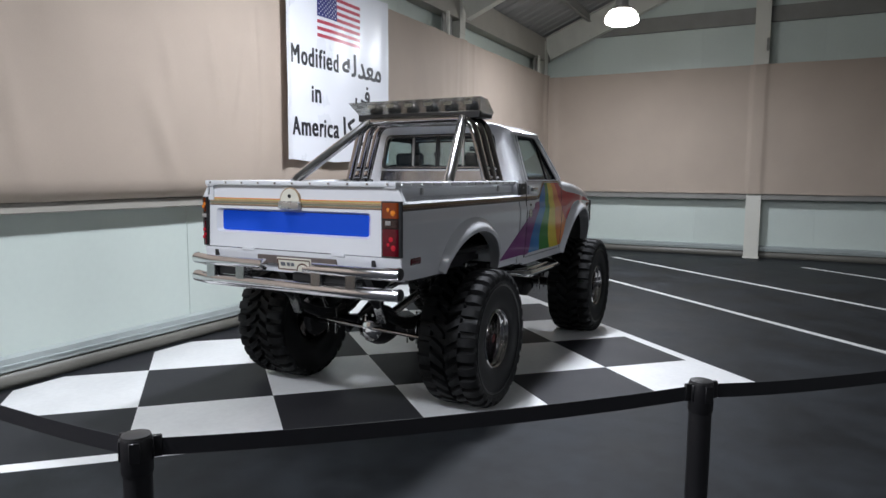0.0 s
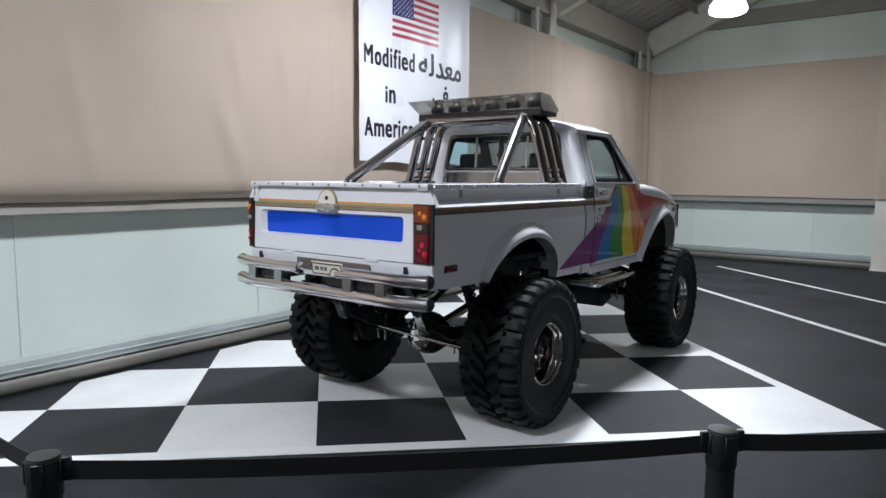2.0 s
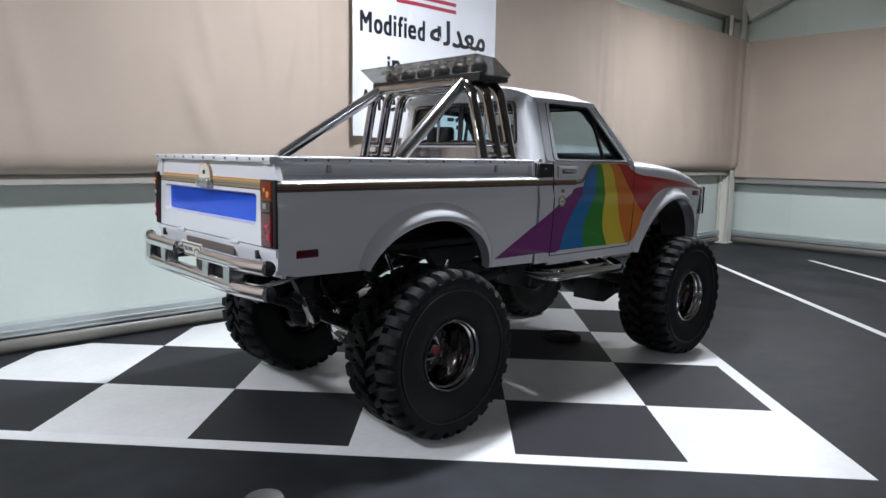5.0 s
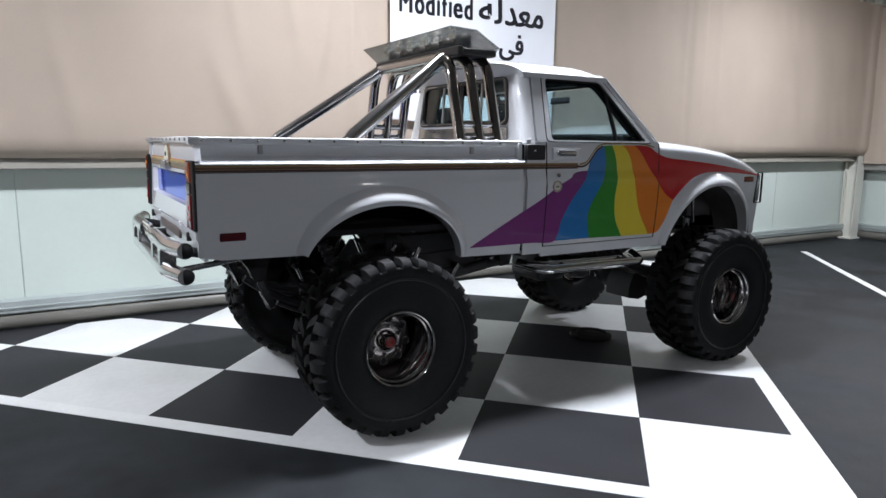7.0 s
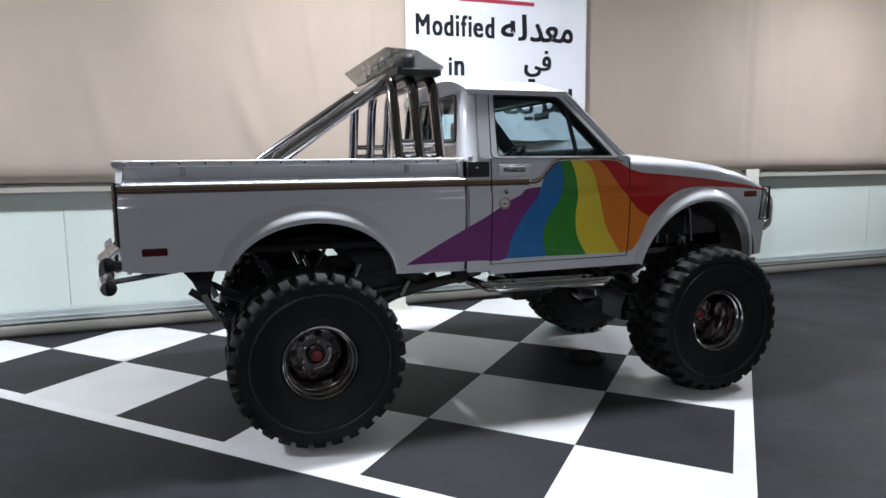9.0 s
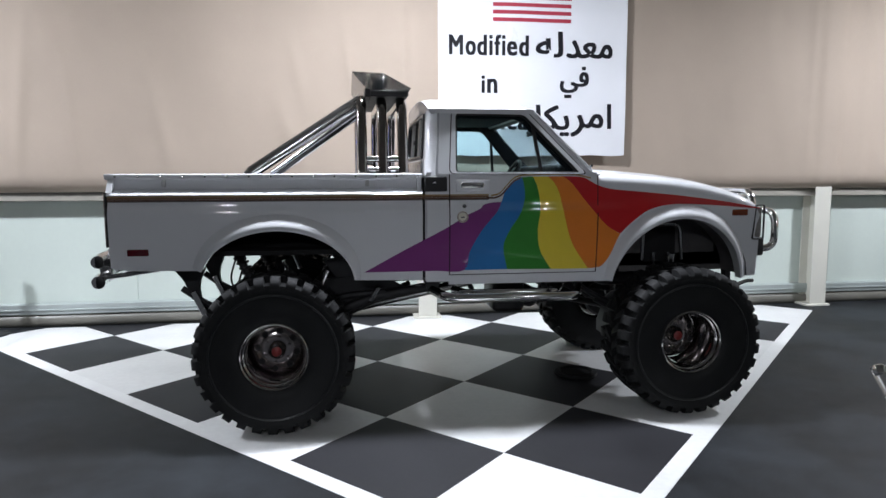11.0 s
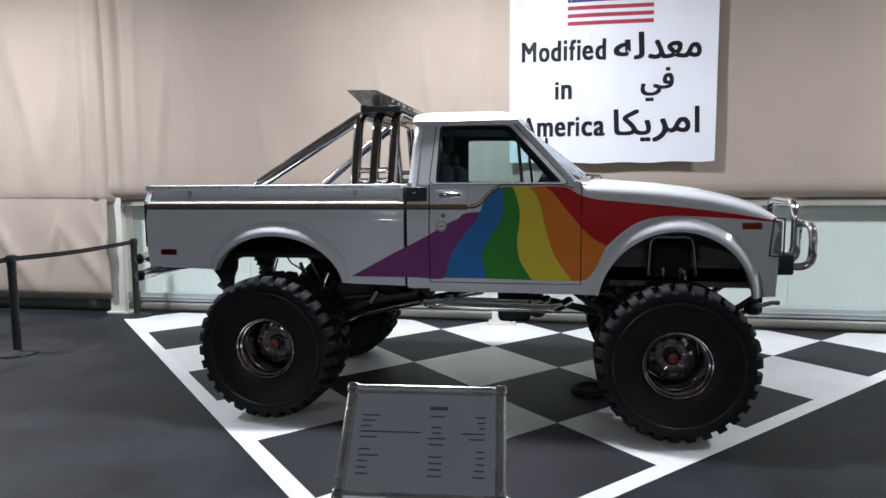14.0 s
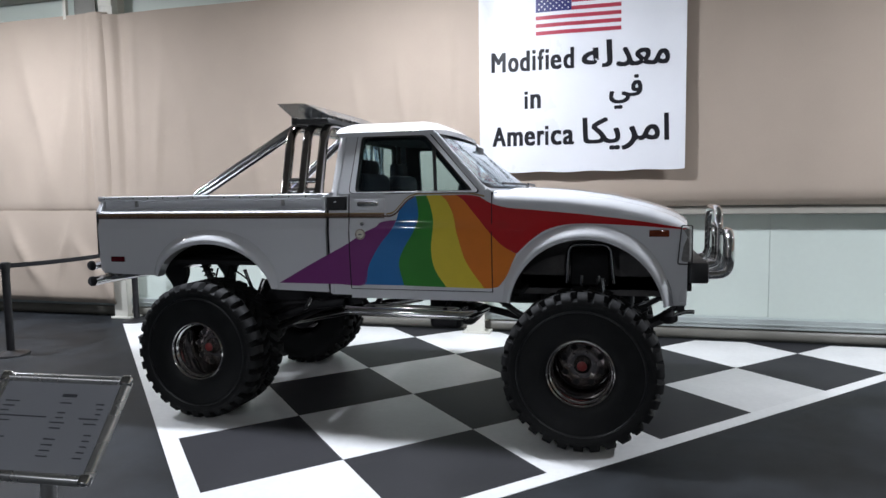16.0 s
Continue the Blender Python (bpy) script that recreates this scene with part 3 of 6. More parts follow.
def body_sheet(xs, lo, hi, nz=8, y=side_y, thick=0.02):
    rows = []
    for x in xs:
        a, b = lo(x), hi(x)
        zs = [lerp(a, b, j / nz) for j in range(nz + 1)]
        if b > 1.41:
            zs = [lerp(a, 1.305, j / nz) for j in range(nz)] + [1.305 + 0.006 * j for j in range(15)] + [lerp(1.395, b, j / 5) for j in range(1, 6)]
        rows.append([(x, -y(x, z), z) for z in zs])
    return shell(rows, (0, thick, 0))


def bed_low(x):
    plain = through_points([(-2.28, 1.02), (-2.2, 0.985), (-1.69, 0.975), (-0.81, 0.895), (-0.38, 0.885)], x)
    return max(plain, arch(x, *REAR))


def pair(name, geo, material, parent, label=""):
    """A part and its mirror image on the other side."""
    part(name, mirrored(geo), material, parent, label)
    return part(name, geo, material, parent, label)


bed = part("cargo_bed", box(-2.2, -0.4, -0.76, 0.76, 1.06, 1.09), M_LINER, truck, "white pressed steel cargo bed")
pair("bed_side", body_sheet(arch_samples(-2.242, -0.378, REAR), bed_low, lambda x: LINE_Z), M_WHITE, bed)
# stepped band below the bed rail, with its shadowed hollow
band = [(0.815, LINE_Z), (0.820, LINE_Z + 0.004), (0.815, LINE_Z + 0.008), (0.764, LINE_Z + 0.032), (0.750, LINE_Z + 0.040), (0.755, 1.528), (0.72, 1.528), (0.72, LINE_Z)]
pair("upper_band", prism(band, lambda u, w, d: (-2.242 + d, -u, w), 1.864), M_WHITE, bed)
rail = [(0.772, 1.53), (0.776, 1.542), (0.772, 1.556), (0.760, RAIL_Z), (0.705, RAIL_Z), (0.695, 1.55), (0.695, 1.525), (0.768, 1.525)]
pair("bed_rail", prism(rail, lambda u, w, d: (-2.258 + d, -u, w), 1.883), M_WHITE, bed, "white rolled bed rail with snap studs")
stud = lathe([(0.0, 0.004), (0.006, 0.003), (0.007, 0.0), (0.007, -0.004)], 8, "y")
for s in (-1, 1):
    for k in range(15):
        x = -2.2 + k * 0.128
        ob = part("snap_stud", moved(stud, pose(x, -s * -0.776, 1.545, 0, 0, 0 if s > 0 else 180)), M_CHROME_D, bed)
    for x in (-1.93, -0.72):
        part("rail_hook", box(x - 0.012, x + 0.012, s * 0.745, s * 0.763, 1.482, 1.524, 0.003, 1) if s > 0 else box(x - 0.012, x + 0.012, -0.766, -0.745, 1.482, 1.524, 0.003, 1), M_ALU, bed)
part("bed_front_wall", box(-0.41, -0.385, -0.79, 0.79, 0.95, 1.54), M_WHITE, bed)
pair("bed_inner_wall", box(-2.2, -0.41, -0.715, -0.70, 1.285, 1.53), M_WHITE, bed)

# tailgate and rear end
RX = -2.250


def rear(u, w, d):
    return (RX + 0.02 * (w - 1.1) / 0.45 + d, true_y(u), w)


tail_o = rounded([(-0.686, 1.128), (0.690, 1.128), (0.690, 1.535), (-0.686, 1.535)], 0.012, 4)
tail_i = rounded([(-0.594, 1.226), (0.626, 1.226), (0.626, 1.380), (-0.594, 1.380)], 0.03, 4)
tail_b = rounded([(-0.566, 1.236), (0.594, 1.236), (0.594, 1.368), (-0.566, 1.368)], 0.02, 4)
tail = part("tailgate", ring(tail_o, tail_i, rear, 0.03), M_WHITE, truck, "white tailgate with a blue recessed panel")
g = grid([[rear(u, w, 0.001) for u, w in tail_i], [rear(u, w, 0.028) for u, w in tail_b]], True)
part("recess_lip", g, M_WHITE, tail)
part("blue_panel", prism(tail_b, lambda u, w, d: (RX + 0.034 + d, true_y(u), w), 0.008), M_TAILBLUE, tail, "bright blue painted recess panel")
part("top_cap", box(-2.264, -2.205, -0.776, 0.776, 1.532, RAIL_Z, 0.008, 2), M_WHITE, tail)
for k in range(11):
    part("snap_stud", moved(stud, pose(-2.266, -0.72 + k * 0.144, 1.548, 0, 0, -90)), M_CHROME_D, tail)
for z, m, h in ((1.4465, RAINBOW["orange"], 0.005), (1.439, M_STRAW, 0.009), (1.429, M_TAN, 0.010), (1.418, M_OLIVE, 0.011), (1.408, M_TAN, 0.007), (1.4015, M_BROWN, 0.004)):
    part("pinstripe", prism([(-0.684, z - h / 2), (0.684, z - h / 2), (0.684, z + h / 2), (-0.684, z + h / 2)], lambda u, w, d: rear(u, w, -0.0025 + d), 0.003), m, tail)
# arched badge with handle plate
arc = [(0.081 * math.cos(math.pi * k / 16), 1.435 + 0.087 * math.sin(math.pi * k / 16)) for k in range(17)]
badge = part("arched_badge", prism(arc + [(-0.088, 1.41), (0.088, 1.41)], lambda u, w, d: rear(u, w, -0.012 + d), 0.012), M_TAN, tail, "arched cream badge with a brown rim")
arc2 = [(0.072 * math.cos(math.pi * k / 16), 1.437 + 0.078 * math.sin(math.pi * k / 16)) for k in range(17)]
part("badge_face", prism(arc2 + [(-0.072, 1.425), (0.072, 1.425)], lambda u, w, d: rear(u, w, -0.0145 + d), 0.003), M_PLATE, tail)
part("badge_mark", moved(lathe([(0.0, 0.003), (0.012, 0.002), (0.013, -0.002)], 12, "x"), pose(RX + 0.016 - 0.0165, true_y(0), 1.468, 0, 0, 180)), M_BLACK, tail)
part("handle_plate", box(RX - 0.020, RX + 0.012, true_y(-0.090), true_y(0.080), 1.386, 1.437, 0.010, 3), M_SNAP, tail, "chrome tailgate handle")
low = [[(RX + 0.0 + (0.03 if z < 1.04 else 0.0), y, z) for z in (0.985, 1.03, 1.09, 1.122)] for y in (-0.80, -0.4, 0.0, 0.4, 0.80)]
part("rear_valance", shell(low, (0.02, 0, 0)), M_WHITE, truck)
for y in (-0.365, 0.345):
    part("tailgate_hinge", box(RX - 0.008, RX + 0.01, true_y(y - 0.05), true_y(y + 0.05), 1.112, 1.134, 0.004, 1), M_WHITE, tail)
for y in (-0.62, 0.62):
    part("rubber_stop", box(RX - 0.012, RX + 0.01, true_y(y - 0.012), true_y(y + 0.012), 1.062, 1.105, 0.003, 1), M_BLACK, truck)
part("number_recess", box(RX - 0.004, RX + 0.01, true_y(-0.352), true_y(0.27), 1.040, 1.094, 0.004, 1), M_RECESS, truck)
for s in (-1, 1):
    e0, e1 = (0.768, 0.806) if s > 0 else (0.672, 0.803)
    plan = [(RX - 0.010, e0), (RX - 0.010, e1), (RX - 0.004, 0.812), (RX + 0.005, 0.814), (RX + 0.03, 0.76), (RX + 0.03, e0)]
    lamp = part("tail_lamp", prism(plan, lambda u, w, d: (u, s * w, 1.130 + d), 0.322), M_BLACK, truck, "tail lamp with amber, clear and red lenses")
    for a, b, m, nm in ((1.354, 1.444, M_AMBER, "amber_lens"), (1.300, 1.348, M_SMOKE, "clear_lens"), (1.138, 1.294, M_REDLENS, "red_lens")):
        lens = [(RX - 0.017, e0 + 0.010), (RX - 0.019, e0 + 0.016), (RX - 0.019, e1 - 0.022), (RX - 0.014, e1 - 0.010), (RX - 0.002, e1 - 0.008), (RX, e0 + 0.010)]
        part(nm, prism(rounded(lens, 0.004, 2), lambda u, w, d: (u, s * w, a + d), b - a), m, lamp)
        if m is M_SMOKE:
            mid = lerp(e0, e1, 0.4) * s
            part("reflector_patch", box(RX - 0.0212, RX - 0.016, mid - 0.019, mid + 0.019, lerp(a, b, 0.30), lerp(a, b, 0.85), 0.0024, 2), M_CLEARLENS, lamp)
        else:
            # painted hot spots: lighter round discs for the bright highlights on the lens
            for f, g, r in (((0.66, 0.36, 0.017), (0.40, 0.55, 0.011)) if m is M_AMBER else ((0.55, 0.62, 0.015), (0.68, 0.30, 0.017), (0.40, 0.42, 0.010))):
                r = min(r, (e1 - e0) * 0.3)
                part("bulb_patch", moved(lathe([(0.0, 0.0055), (r * 0.6, 0.0048), (r, 0.003), (r * 1.02, -0.003)], 16, "x"), pose(RX - 0.0165, lerp(e0, e1, f) * s, lerp(a, b, g), 0, 0, 180)), M_AMBER_L if m is M_AMBER else M_RED_L, lamp)
        for k in range(1, 4):
            z = lerp(a, b, k / 4)
            part("lens_rib", prism([(RX - 0.0205, e0 + 0.014), (RX - 0.0205, e1 - 0.020), (RX, e1 - 0.020), (RX, e0 + 0.014)], lambda u, w, d: (u, s * w, z + d), 0.003), m, lamp)
    part("rear_corner", prism([(e0, 1.450), (0.818, 1.450), (0.768, 1.535), (e0, 1.535)], lambda u, w, d: (RX + 0.006 + 0.04 * (w - 1.45) + d, s * u, w), 0.03), M_WHITE, truck)
    part("side_marker", box(-2.146, -2.022, s * 0.801 - 0.009, s * 0.801 + 0.009, 1.073, 1.115, 0.008, 3), M_REDLENS, truck, "small red side marker lens")


# wheel arch flares
def flare(a, w, out, z0, z1):
    cx, rx, base, rz, p = a
    path = []
    for k in range(33):
        t = math.pi * k / 32
        c, s = math.cos(t), math.sin(t)
        e = 2 / p
        path.append((cx + rx * math.copysign(abs(c) ** e, c), base + rz * s ** e, c, s))
    for i, z in ((0, z1), (-1, z0)):
        while (path[i][1] < z) and z > base:
            path.pop(i)
        d = (1 - (max(0.0, z - base) / rz) ** 2) ** (1 / p)
        end = (cx + rx * d * (1 if i == 0 else -1), z, 1 if i == 0 else -1, max(0.0, z - base) / rz)
        path.insert(0 if i == 0 else len(path), end)
    rows = []
    for x, z, nx, nz in path:
        y = side_y(x, max(z, 0.9))
        k = 0.22 + 0.78 * max(0.0, nz) ** 0.8
        sec = [(w, -0.006), (w * 0.93, out * 0.06), (w * 0.70, out * 0.32), (w * 0.45, out * 0.72), (w * 0.24, out * 0.96), (0.006, out), (-0.008, out * 0.9), (-0.008, out * 0.5), (-0.004, -0.04)]
        rows.append([(x + nx * u * (0.15 + 0.85 * k), -(y + v * (k if v > 0 else 1)), z + nz * u) for u, v in sec])
    return shell(rows, lambda p: (0, 0.006, 0))


part("rear_flare", flare(REAR, 0.097, 0.072, 0.973, 0.90), M_WHITE, truck)
part("rear_flare", mirrored(flare(REAR, 0.097, 0.072, 0.973, 0.90)), M_WHITE, truck)
part("front_flare", flare(FRONT, 0.090, 0.074, 0.85, 0.845), M_WHITE, truck)
part("front_flare", mirrored(flare(FRONT, 0.090, 0.074, 0.85, 0.845)), M_WHITE, truck)


# cab: lower sides, doors, sills
def cab_y(x, z):
    return side_y(x, z) if z <= LINE_Z else side_y(x, LINE_Z) - 0.012 * ((z - LINE_Z) / 0.13) ** 1.5


BELT_Z = 1.568
DOOR = (-0.203, 0.765, 0.918)
cab = part("cab", box(-0.36, -0.335, -0.79, 0.79, 0.88, 1.55), M_WHITE, truck, "white single cab")
pair("rear_quarter", body_sheet([lerp(-0.352, DOOR[0] - 0.006, i / 3) for i in range(4)], lambda x: SILL_Z + 0.02, lambda x: BELT_Z, 8, cab_y), M_WHITE, cab)
pair("sill", body_sheet([lerp(DOOR[0] - 0.006, 0.83, i / 10) for i in range(11)], lambda x: SILL_Z, lambda x: DOOR[2] - 0.006, 3, cab_y), M_WHITE, cab)
for s in (-1, 1):
    g = body_sheet([lerp(DOOR[0], DOOR[1], i / 14) for i in range(15)], lambda x: DOOR[2], lambda x: BELT_Z, 10, cab_y)
    door = part("door", g if s < 0 else mirrored(g), M_WHITE, truck, "white cab door")
    part("handle_recess", box(-0.165, 0.052, min(s * 0.796, s * 0.8135), max(s * 0.796, s * 0.8135), 1.446, 1.522, 0.006, 2), M_WHITE, door)
    part("door_handle", box(-0.138, 0.012, min(s * 0.809, s * 0.834), max(s * 0.809, s * 0.834), 1.470, 1.504, 0.010, 3), M_CHROME, door, "chrome door handle")
    part("door_lock", moved(lathe([(0.0, 0.004), (0.012, 0.003), (0.014, -0.006)], 12, "y"), pose(-0.112, s * 0.8135, 1.355, 0, 0, 0 if s > 0 else 180)), M_CHROME_D, door)
    rg = lathe([(0.036, -0.002), (0.036, 0.003), (0.028, 0.003), (0.028, -0.002)], 24, "y", True)
    part("round_sticker", moved(rg, pose(-0.124, s * 0.8170, 1.287, 0, 0, 0 if s > 0 else 180)), M_BADGE, door, "small round brown and cream sticker")
    part("sticker_face", moved(lathe([(0.0, 0.002), (0.026, 0.002), (0.026, -0.002)], 16, "y"), pose(-0.124, s * 0.8170, 1.287, 0, 0, 0 if s > 0 else 180)), M_PLATE, door)
    part("sticker_mark", box(-0.136, -0.112, s * 0.8185 - 0.002, s * 0.8185 + 0.002, 1.281, 1.289), M_PRINT, door)
    # dark vent plate behind the door
    part("vent_plate", box(-0.364, -0.222, min(s * 0.79, s * 0.8135), max(s * 0.79, s * 0.8135), 1.448, 1.540, 0.004, 1), M_BLACK, cab)


# greenhouse
def house(u, w, d, s=-1):
    y = lerp(0.795, 0.668, (w - BELT_Z) / 0.40) - d
    return (u, s * y, w)


OUT = rounded([(-0.280, 1.555), (-0.251, 1.985), (0.340, 1.985), (0.735, 1.555)], 0.03, 5)
WIN = rounded([(-0.166, 1.566), (-0.150, 1.944), (0.303, 1.938), (0.650, 1.562)], 0.03, 5)
DFR = rounded([(-0.203, 1.560), (-0.172, 1.963), (0.320, 1.958), (0.690, 1.556)], 0.035, 5)
DGAP = rounded([(-0.2095, 1.556), (-0.1775, 1.969), (0.3235, 1.964), (0.6995, 1.552)], 0.038, 5)
WIN2 = rounded([(-0.156, 1.572), (-0.138, 1.934), (0.295, 1.928), (0.622, 1.569)], 0.025, 5)
for s in (-1, 1):
    part("pillar_frame", ring(OUT, WIN, lambda u, w, d: house(u, w, d, s), 0.045), M_WHITE, cab, "white roof pillars round the side window")
    part("door_frame", ring(DFR, WIN, lambda u, w, d: house(u, w, d - 0.005, s), 0.02), M_WHITE, cab)
    # thin dark ring drawn for the gap round the door frame
    part("door_gap_seal", ring(DGAP, DFR, lambda u, w, d: house(u, w, d - 0.0025, s), 0.01), M_LINER, cab)
    part("window_seal", ring(WIN, WIN2, lambda u, w, d: house(u, w, d + 0.006, s), 0.03), M_BLACK, cab)
    gl = part("side_glass", prism(WIN2, lambda u, w, d: house(u, w, d + 0.022, s), 0.004), M_GLASS, cab, "clear side window glass")
    part("quarter_bar", prism([(0.384, 1.570), (0.404, 1.570), (0.362, 1.930), (0.342, 1.930)], lambda u, w, d: house(u, w, d + 0.012, s), 0.02), M_BLACK, cab)
    part("drip_rail", tube(fillet([house(-0.315, 1.978, -0.006, s), house(0.352, 1.978, -0.006, s), house(0.730, 1.575, -0.006, s)], 0.06), 0.008, 8), M_WHITE, cab)

rows = []
for i in range(-1, 15):
    t = max(0, i) / 14
    r = []
    for j in range(29):
        v = math.sin(math.pi / 2 * lerp(-1, 1, j / 28))
        x = lerp(-0.350 + 0.02 * abs(v) ** 6, 0.362 + 0.040 * (1 - abs(v) ** 2.6), t)
        edge = (1 - abs(v) ** 3.4) ** 0.8
        front = max(0, (t - 0.74) / 0.26)
        rise = 0.030 * (1 - 0.5 * max(0, (0.06 - t) / 0.06) ** 2 - 1.5 * front ** 2) + 0.070 * (1 - 0.55 * front ** 2)
        r.append((x + (0.006 if i < 0 else 0), v * 0.692, 1.970 + (rise * edge if i >= 0 else 0.0)))
    rows.append(r)
part("roof", shell(rows, lambda p: (0.02 if p[0] < -0.3 else 0, 0, -0.03)), M_WHITE, cab, "white cab roof")


def back(u, w, d):
    return (lerp(-0.358, -0.331, (w - BELT_Z) / 0.40) + d, u, w)


LINED = rounded([(-0.160, 1.566), (-0.142, 1.915), (0.272, 1.910), (0.585, 1.562)], 0.04, 5)
bo = rounded([(-0.735, 1.54), (0.735, 1.54), (0.600, 1.978), (-0.600, 1.978)], 0.004, 5)
bi = rounded([(-0.595, 1.658), (0.595, 1.658), (0.548, 1.956), (-0.548, 1.956)], 0.055, 5)
bj = rounded([(-0.566, 1.682), (0.566, 1.682), (0.522, 1.930), (-0.522, 1.930)], 0.045, 5)
bk = rounded([(-0.582, 1.668), (0.582, 1.668), (0.536, 1.944), (-0.536, 1.944)], 0.05, 5)
bl = rounded([(-0.576, 1.673), (0.576, 1.673), (0.531, 1.939), (-0.531, 1.939)], 0.048, 5)
part("cab_back", ring(bo, bi, back, 0.03), M_WHITE, cab)
part("back_plate", prism([(-0.60, 1.552), (0.60, 1.552), (0.585, 1.642), (-0.585, 1.642)], lambda u, w, d: back(u, w, d - 0.012), 0.008), M_CHROME_D, cab, "polished metal plate below the rear window")
part("cab_lining", ring(bo, bi, lambda u, w, d: back(u, w, d + 0.034), 0.004), M_SEAT, cab)
for s in (-1, 1):
    part("pillar_lining", ring(OUT, LINED, lambda u, w, d: house(u, w, d + 0.047, s), 0.004), M_SEAT, cab)
    part("door_lining", box(-0.30, 0.80, min(s * 0.755, s * 0.765), max(s * 0.755, s * 0.765), 0.94, 1.552), M_SEAT, cab)
seal = part("rear_window_seal", ring(bi, bj, lambda u, w, d: back(u, w, d - 0.010), 0.03), M_BLACK, cab, "black rubber seal of the rear window")
part("seal_bead", ring(bk, bl, lambda u, w, d: back(u, w, d - 0.0135), 0.006), M_CHROME_D, cab, "bright bead in the window seal")
part("rear_glass", prism(bj, lambda u, w, d: back(u, w, d + 0.006), 0.004), M_GLASS, cab, "sliding rear window glass")
for y in (-0.255, -0.012, 0.012, 0.255):
    part("slider_bar", prism([(y - 0.009, 1.67), (y + 0.009, 1.67), (y + 0.009, 1.934), (y - 0.009, 1.934)], lambda u, w, d: back(u, w, d - 0.004), 0.012), M_ALU if abs(y) > 0.1 else M_BLACK, cab)
for y in (-0.025, 0.025):
    part("slider_latch", prism([(y - 0.008, 1.77), (y + 0.008, 1.77), (y + 0.008, 1.80), (y - 0.008, 1.80)], lambda u, w, d: back(u, w, d - 0.012), 0.01), M_BLACK, cab)


def screen(u, w, d):
    t = (w - 1.565) / 0.40
    bow = lerp(0.170, 0.066, t) * (1 - abs(u / lerp(0.775, 0.665, t)) ** 2.6)
    return (lerp(0.740, 0.338, t) + bow - d * 0.7, u, w - d * 0.7)


wo = rounded([(-0.775, 1.565), (0.775, 1.565), (0.665, 1.968), (-0.665, 1.968)], 0.05, 6)
wi = rounded([(-0.766, 1.580), (0.766, 1.580), (0.657, 1.955), (-0.657, 1.955)], 0.06, 6)
part("windscreen_frame", ring(wo, wi, screen, 0.03), M_WHITE, cab)
wj = rounded([(-0.752, 1.600), (0.752, 1.600), (0.644, 1.934), (-0.644, 1.934)], 0.06, 6)
for s in (-1, 1):
    rows = []
    for z in (1.50, 1.568, 1.66, 1.76, 1.86, 1.93, 1.985):
        half, xb = lerp(0.795, 0.668, (z - BELT_Z) / 0.40), lerp(-0.358, -0.331, (z - BELT_Z) / 0.40)
        rows.append([(xb + 0.066 * (1 - math.cos(math.pi * k / 20)), s * (half - 0.066 * (1 - math.sin(math.pi * k / 20))), z) for k in range(11)])
    part("corner_post", shell(rows, (0.014, -s * 0.014, 0)), M_WHITE, cab, "rounded white rear corner of the cab")
part("windscreen_seal", ring(wi, wj, lambda u, w, d: screen(u, w, d - 0.004), 0.02), M_BLACK, cab)
rows = [[screen(lerp(-1, 1, j / 12) * lerp(0.756, 0.648, i / 6), lerp(1.602, 1.932, i / 6), 0.012) for j in range(13)] for i in range(7)]
part("windscreen", grid(rows), M_SCREEN, cab, "clear windscreen glass")
for y in (-0.22, 0.42):
    part("wiper", tube([screen(y + 0.04, 1.572, -0.03), screen(y - 0.02, 1.582, -0.035), screen(y - 0.36, 1.598, -0.02)], 0.009, 6), M_BLACK, cab)
part("cowl", box(0.76, 0.94, -0.70, 0.70, 1.50, 1.548, 0.012, 2), M_WHITE, cab)

# bonnet, front wings
HOOD = [(0.80, 1.566), (1.0, 1.556), (1.25, 1.536), (1.5, 1.502), (1.7, 1.455), (1.85, 1.405), (1.93, 1.365), (1.955, 1.335)]
rows = []
for i in range(19):
    r = []
    for j in range(15):
        v = lerp(-1, 1, j / 14)
        x = lerp(0.850 + 0.085 * (1 - abs(v) ** 2.6), 1.950, i / 18)
        half = 0.655 - 0.03 * ((x - 0.83) / 1.1) ** 2
        r.append((x + 0.02 * (1 - v * v) * (i / 18) ** 4, v * half, through_points(HOOD, x) + 0.012 + 0.020 * (1 - v * v) - 0.012 * max(0, abs(v) - 0.86) / 0.14))
    rows.append(r)
part("bonnet", shell(rows, (0, 0, -0.02)), M_WHITE, truck, "white gently crowned bonnet")


def wing():
    xs = arch_samples(0.771, 1.945, FRONT, 20, 26)
    rows = []
    for x in xs:
        top = through_points(HOOD, x)
        lo = max(through_points([(0.77, SILL_Z), (0.86, SILL_Z), (1.80, 0.85), (1.95, 0.86)], x), arch(x, *FRONT))
        hi = top - 0.075
        r = [(x, -side_y(x, lerp(lo, hi, j / 40)), lerp(lo, hi, j / 40)) for j in range(41)]
        y0 = side_y(x, hi)
        y1 = 0.660 - 0.03 * ((x - 0.83) / 1.1) ** 2
        for k in range(1, 9):
            a = math.pi / 2 * k / 8
            r.append((x, -lerp(y0, y1, 1 - math.cos(a)), hi + 0.078 * math.sin(a) ** 0.8))
        rows.append(r)
    return shell(rows, (0, 0.015, -0.006))


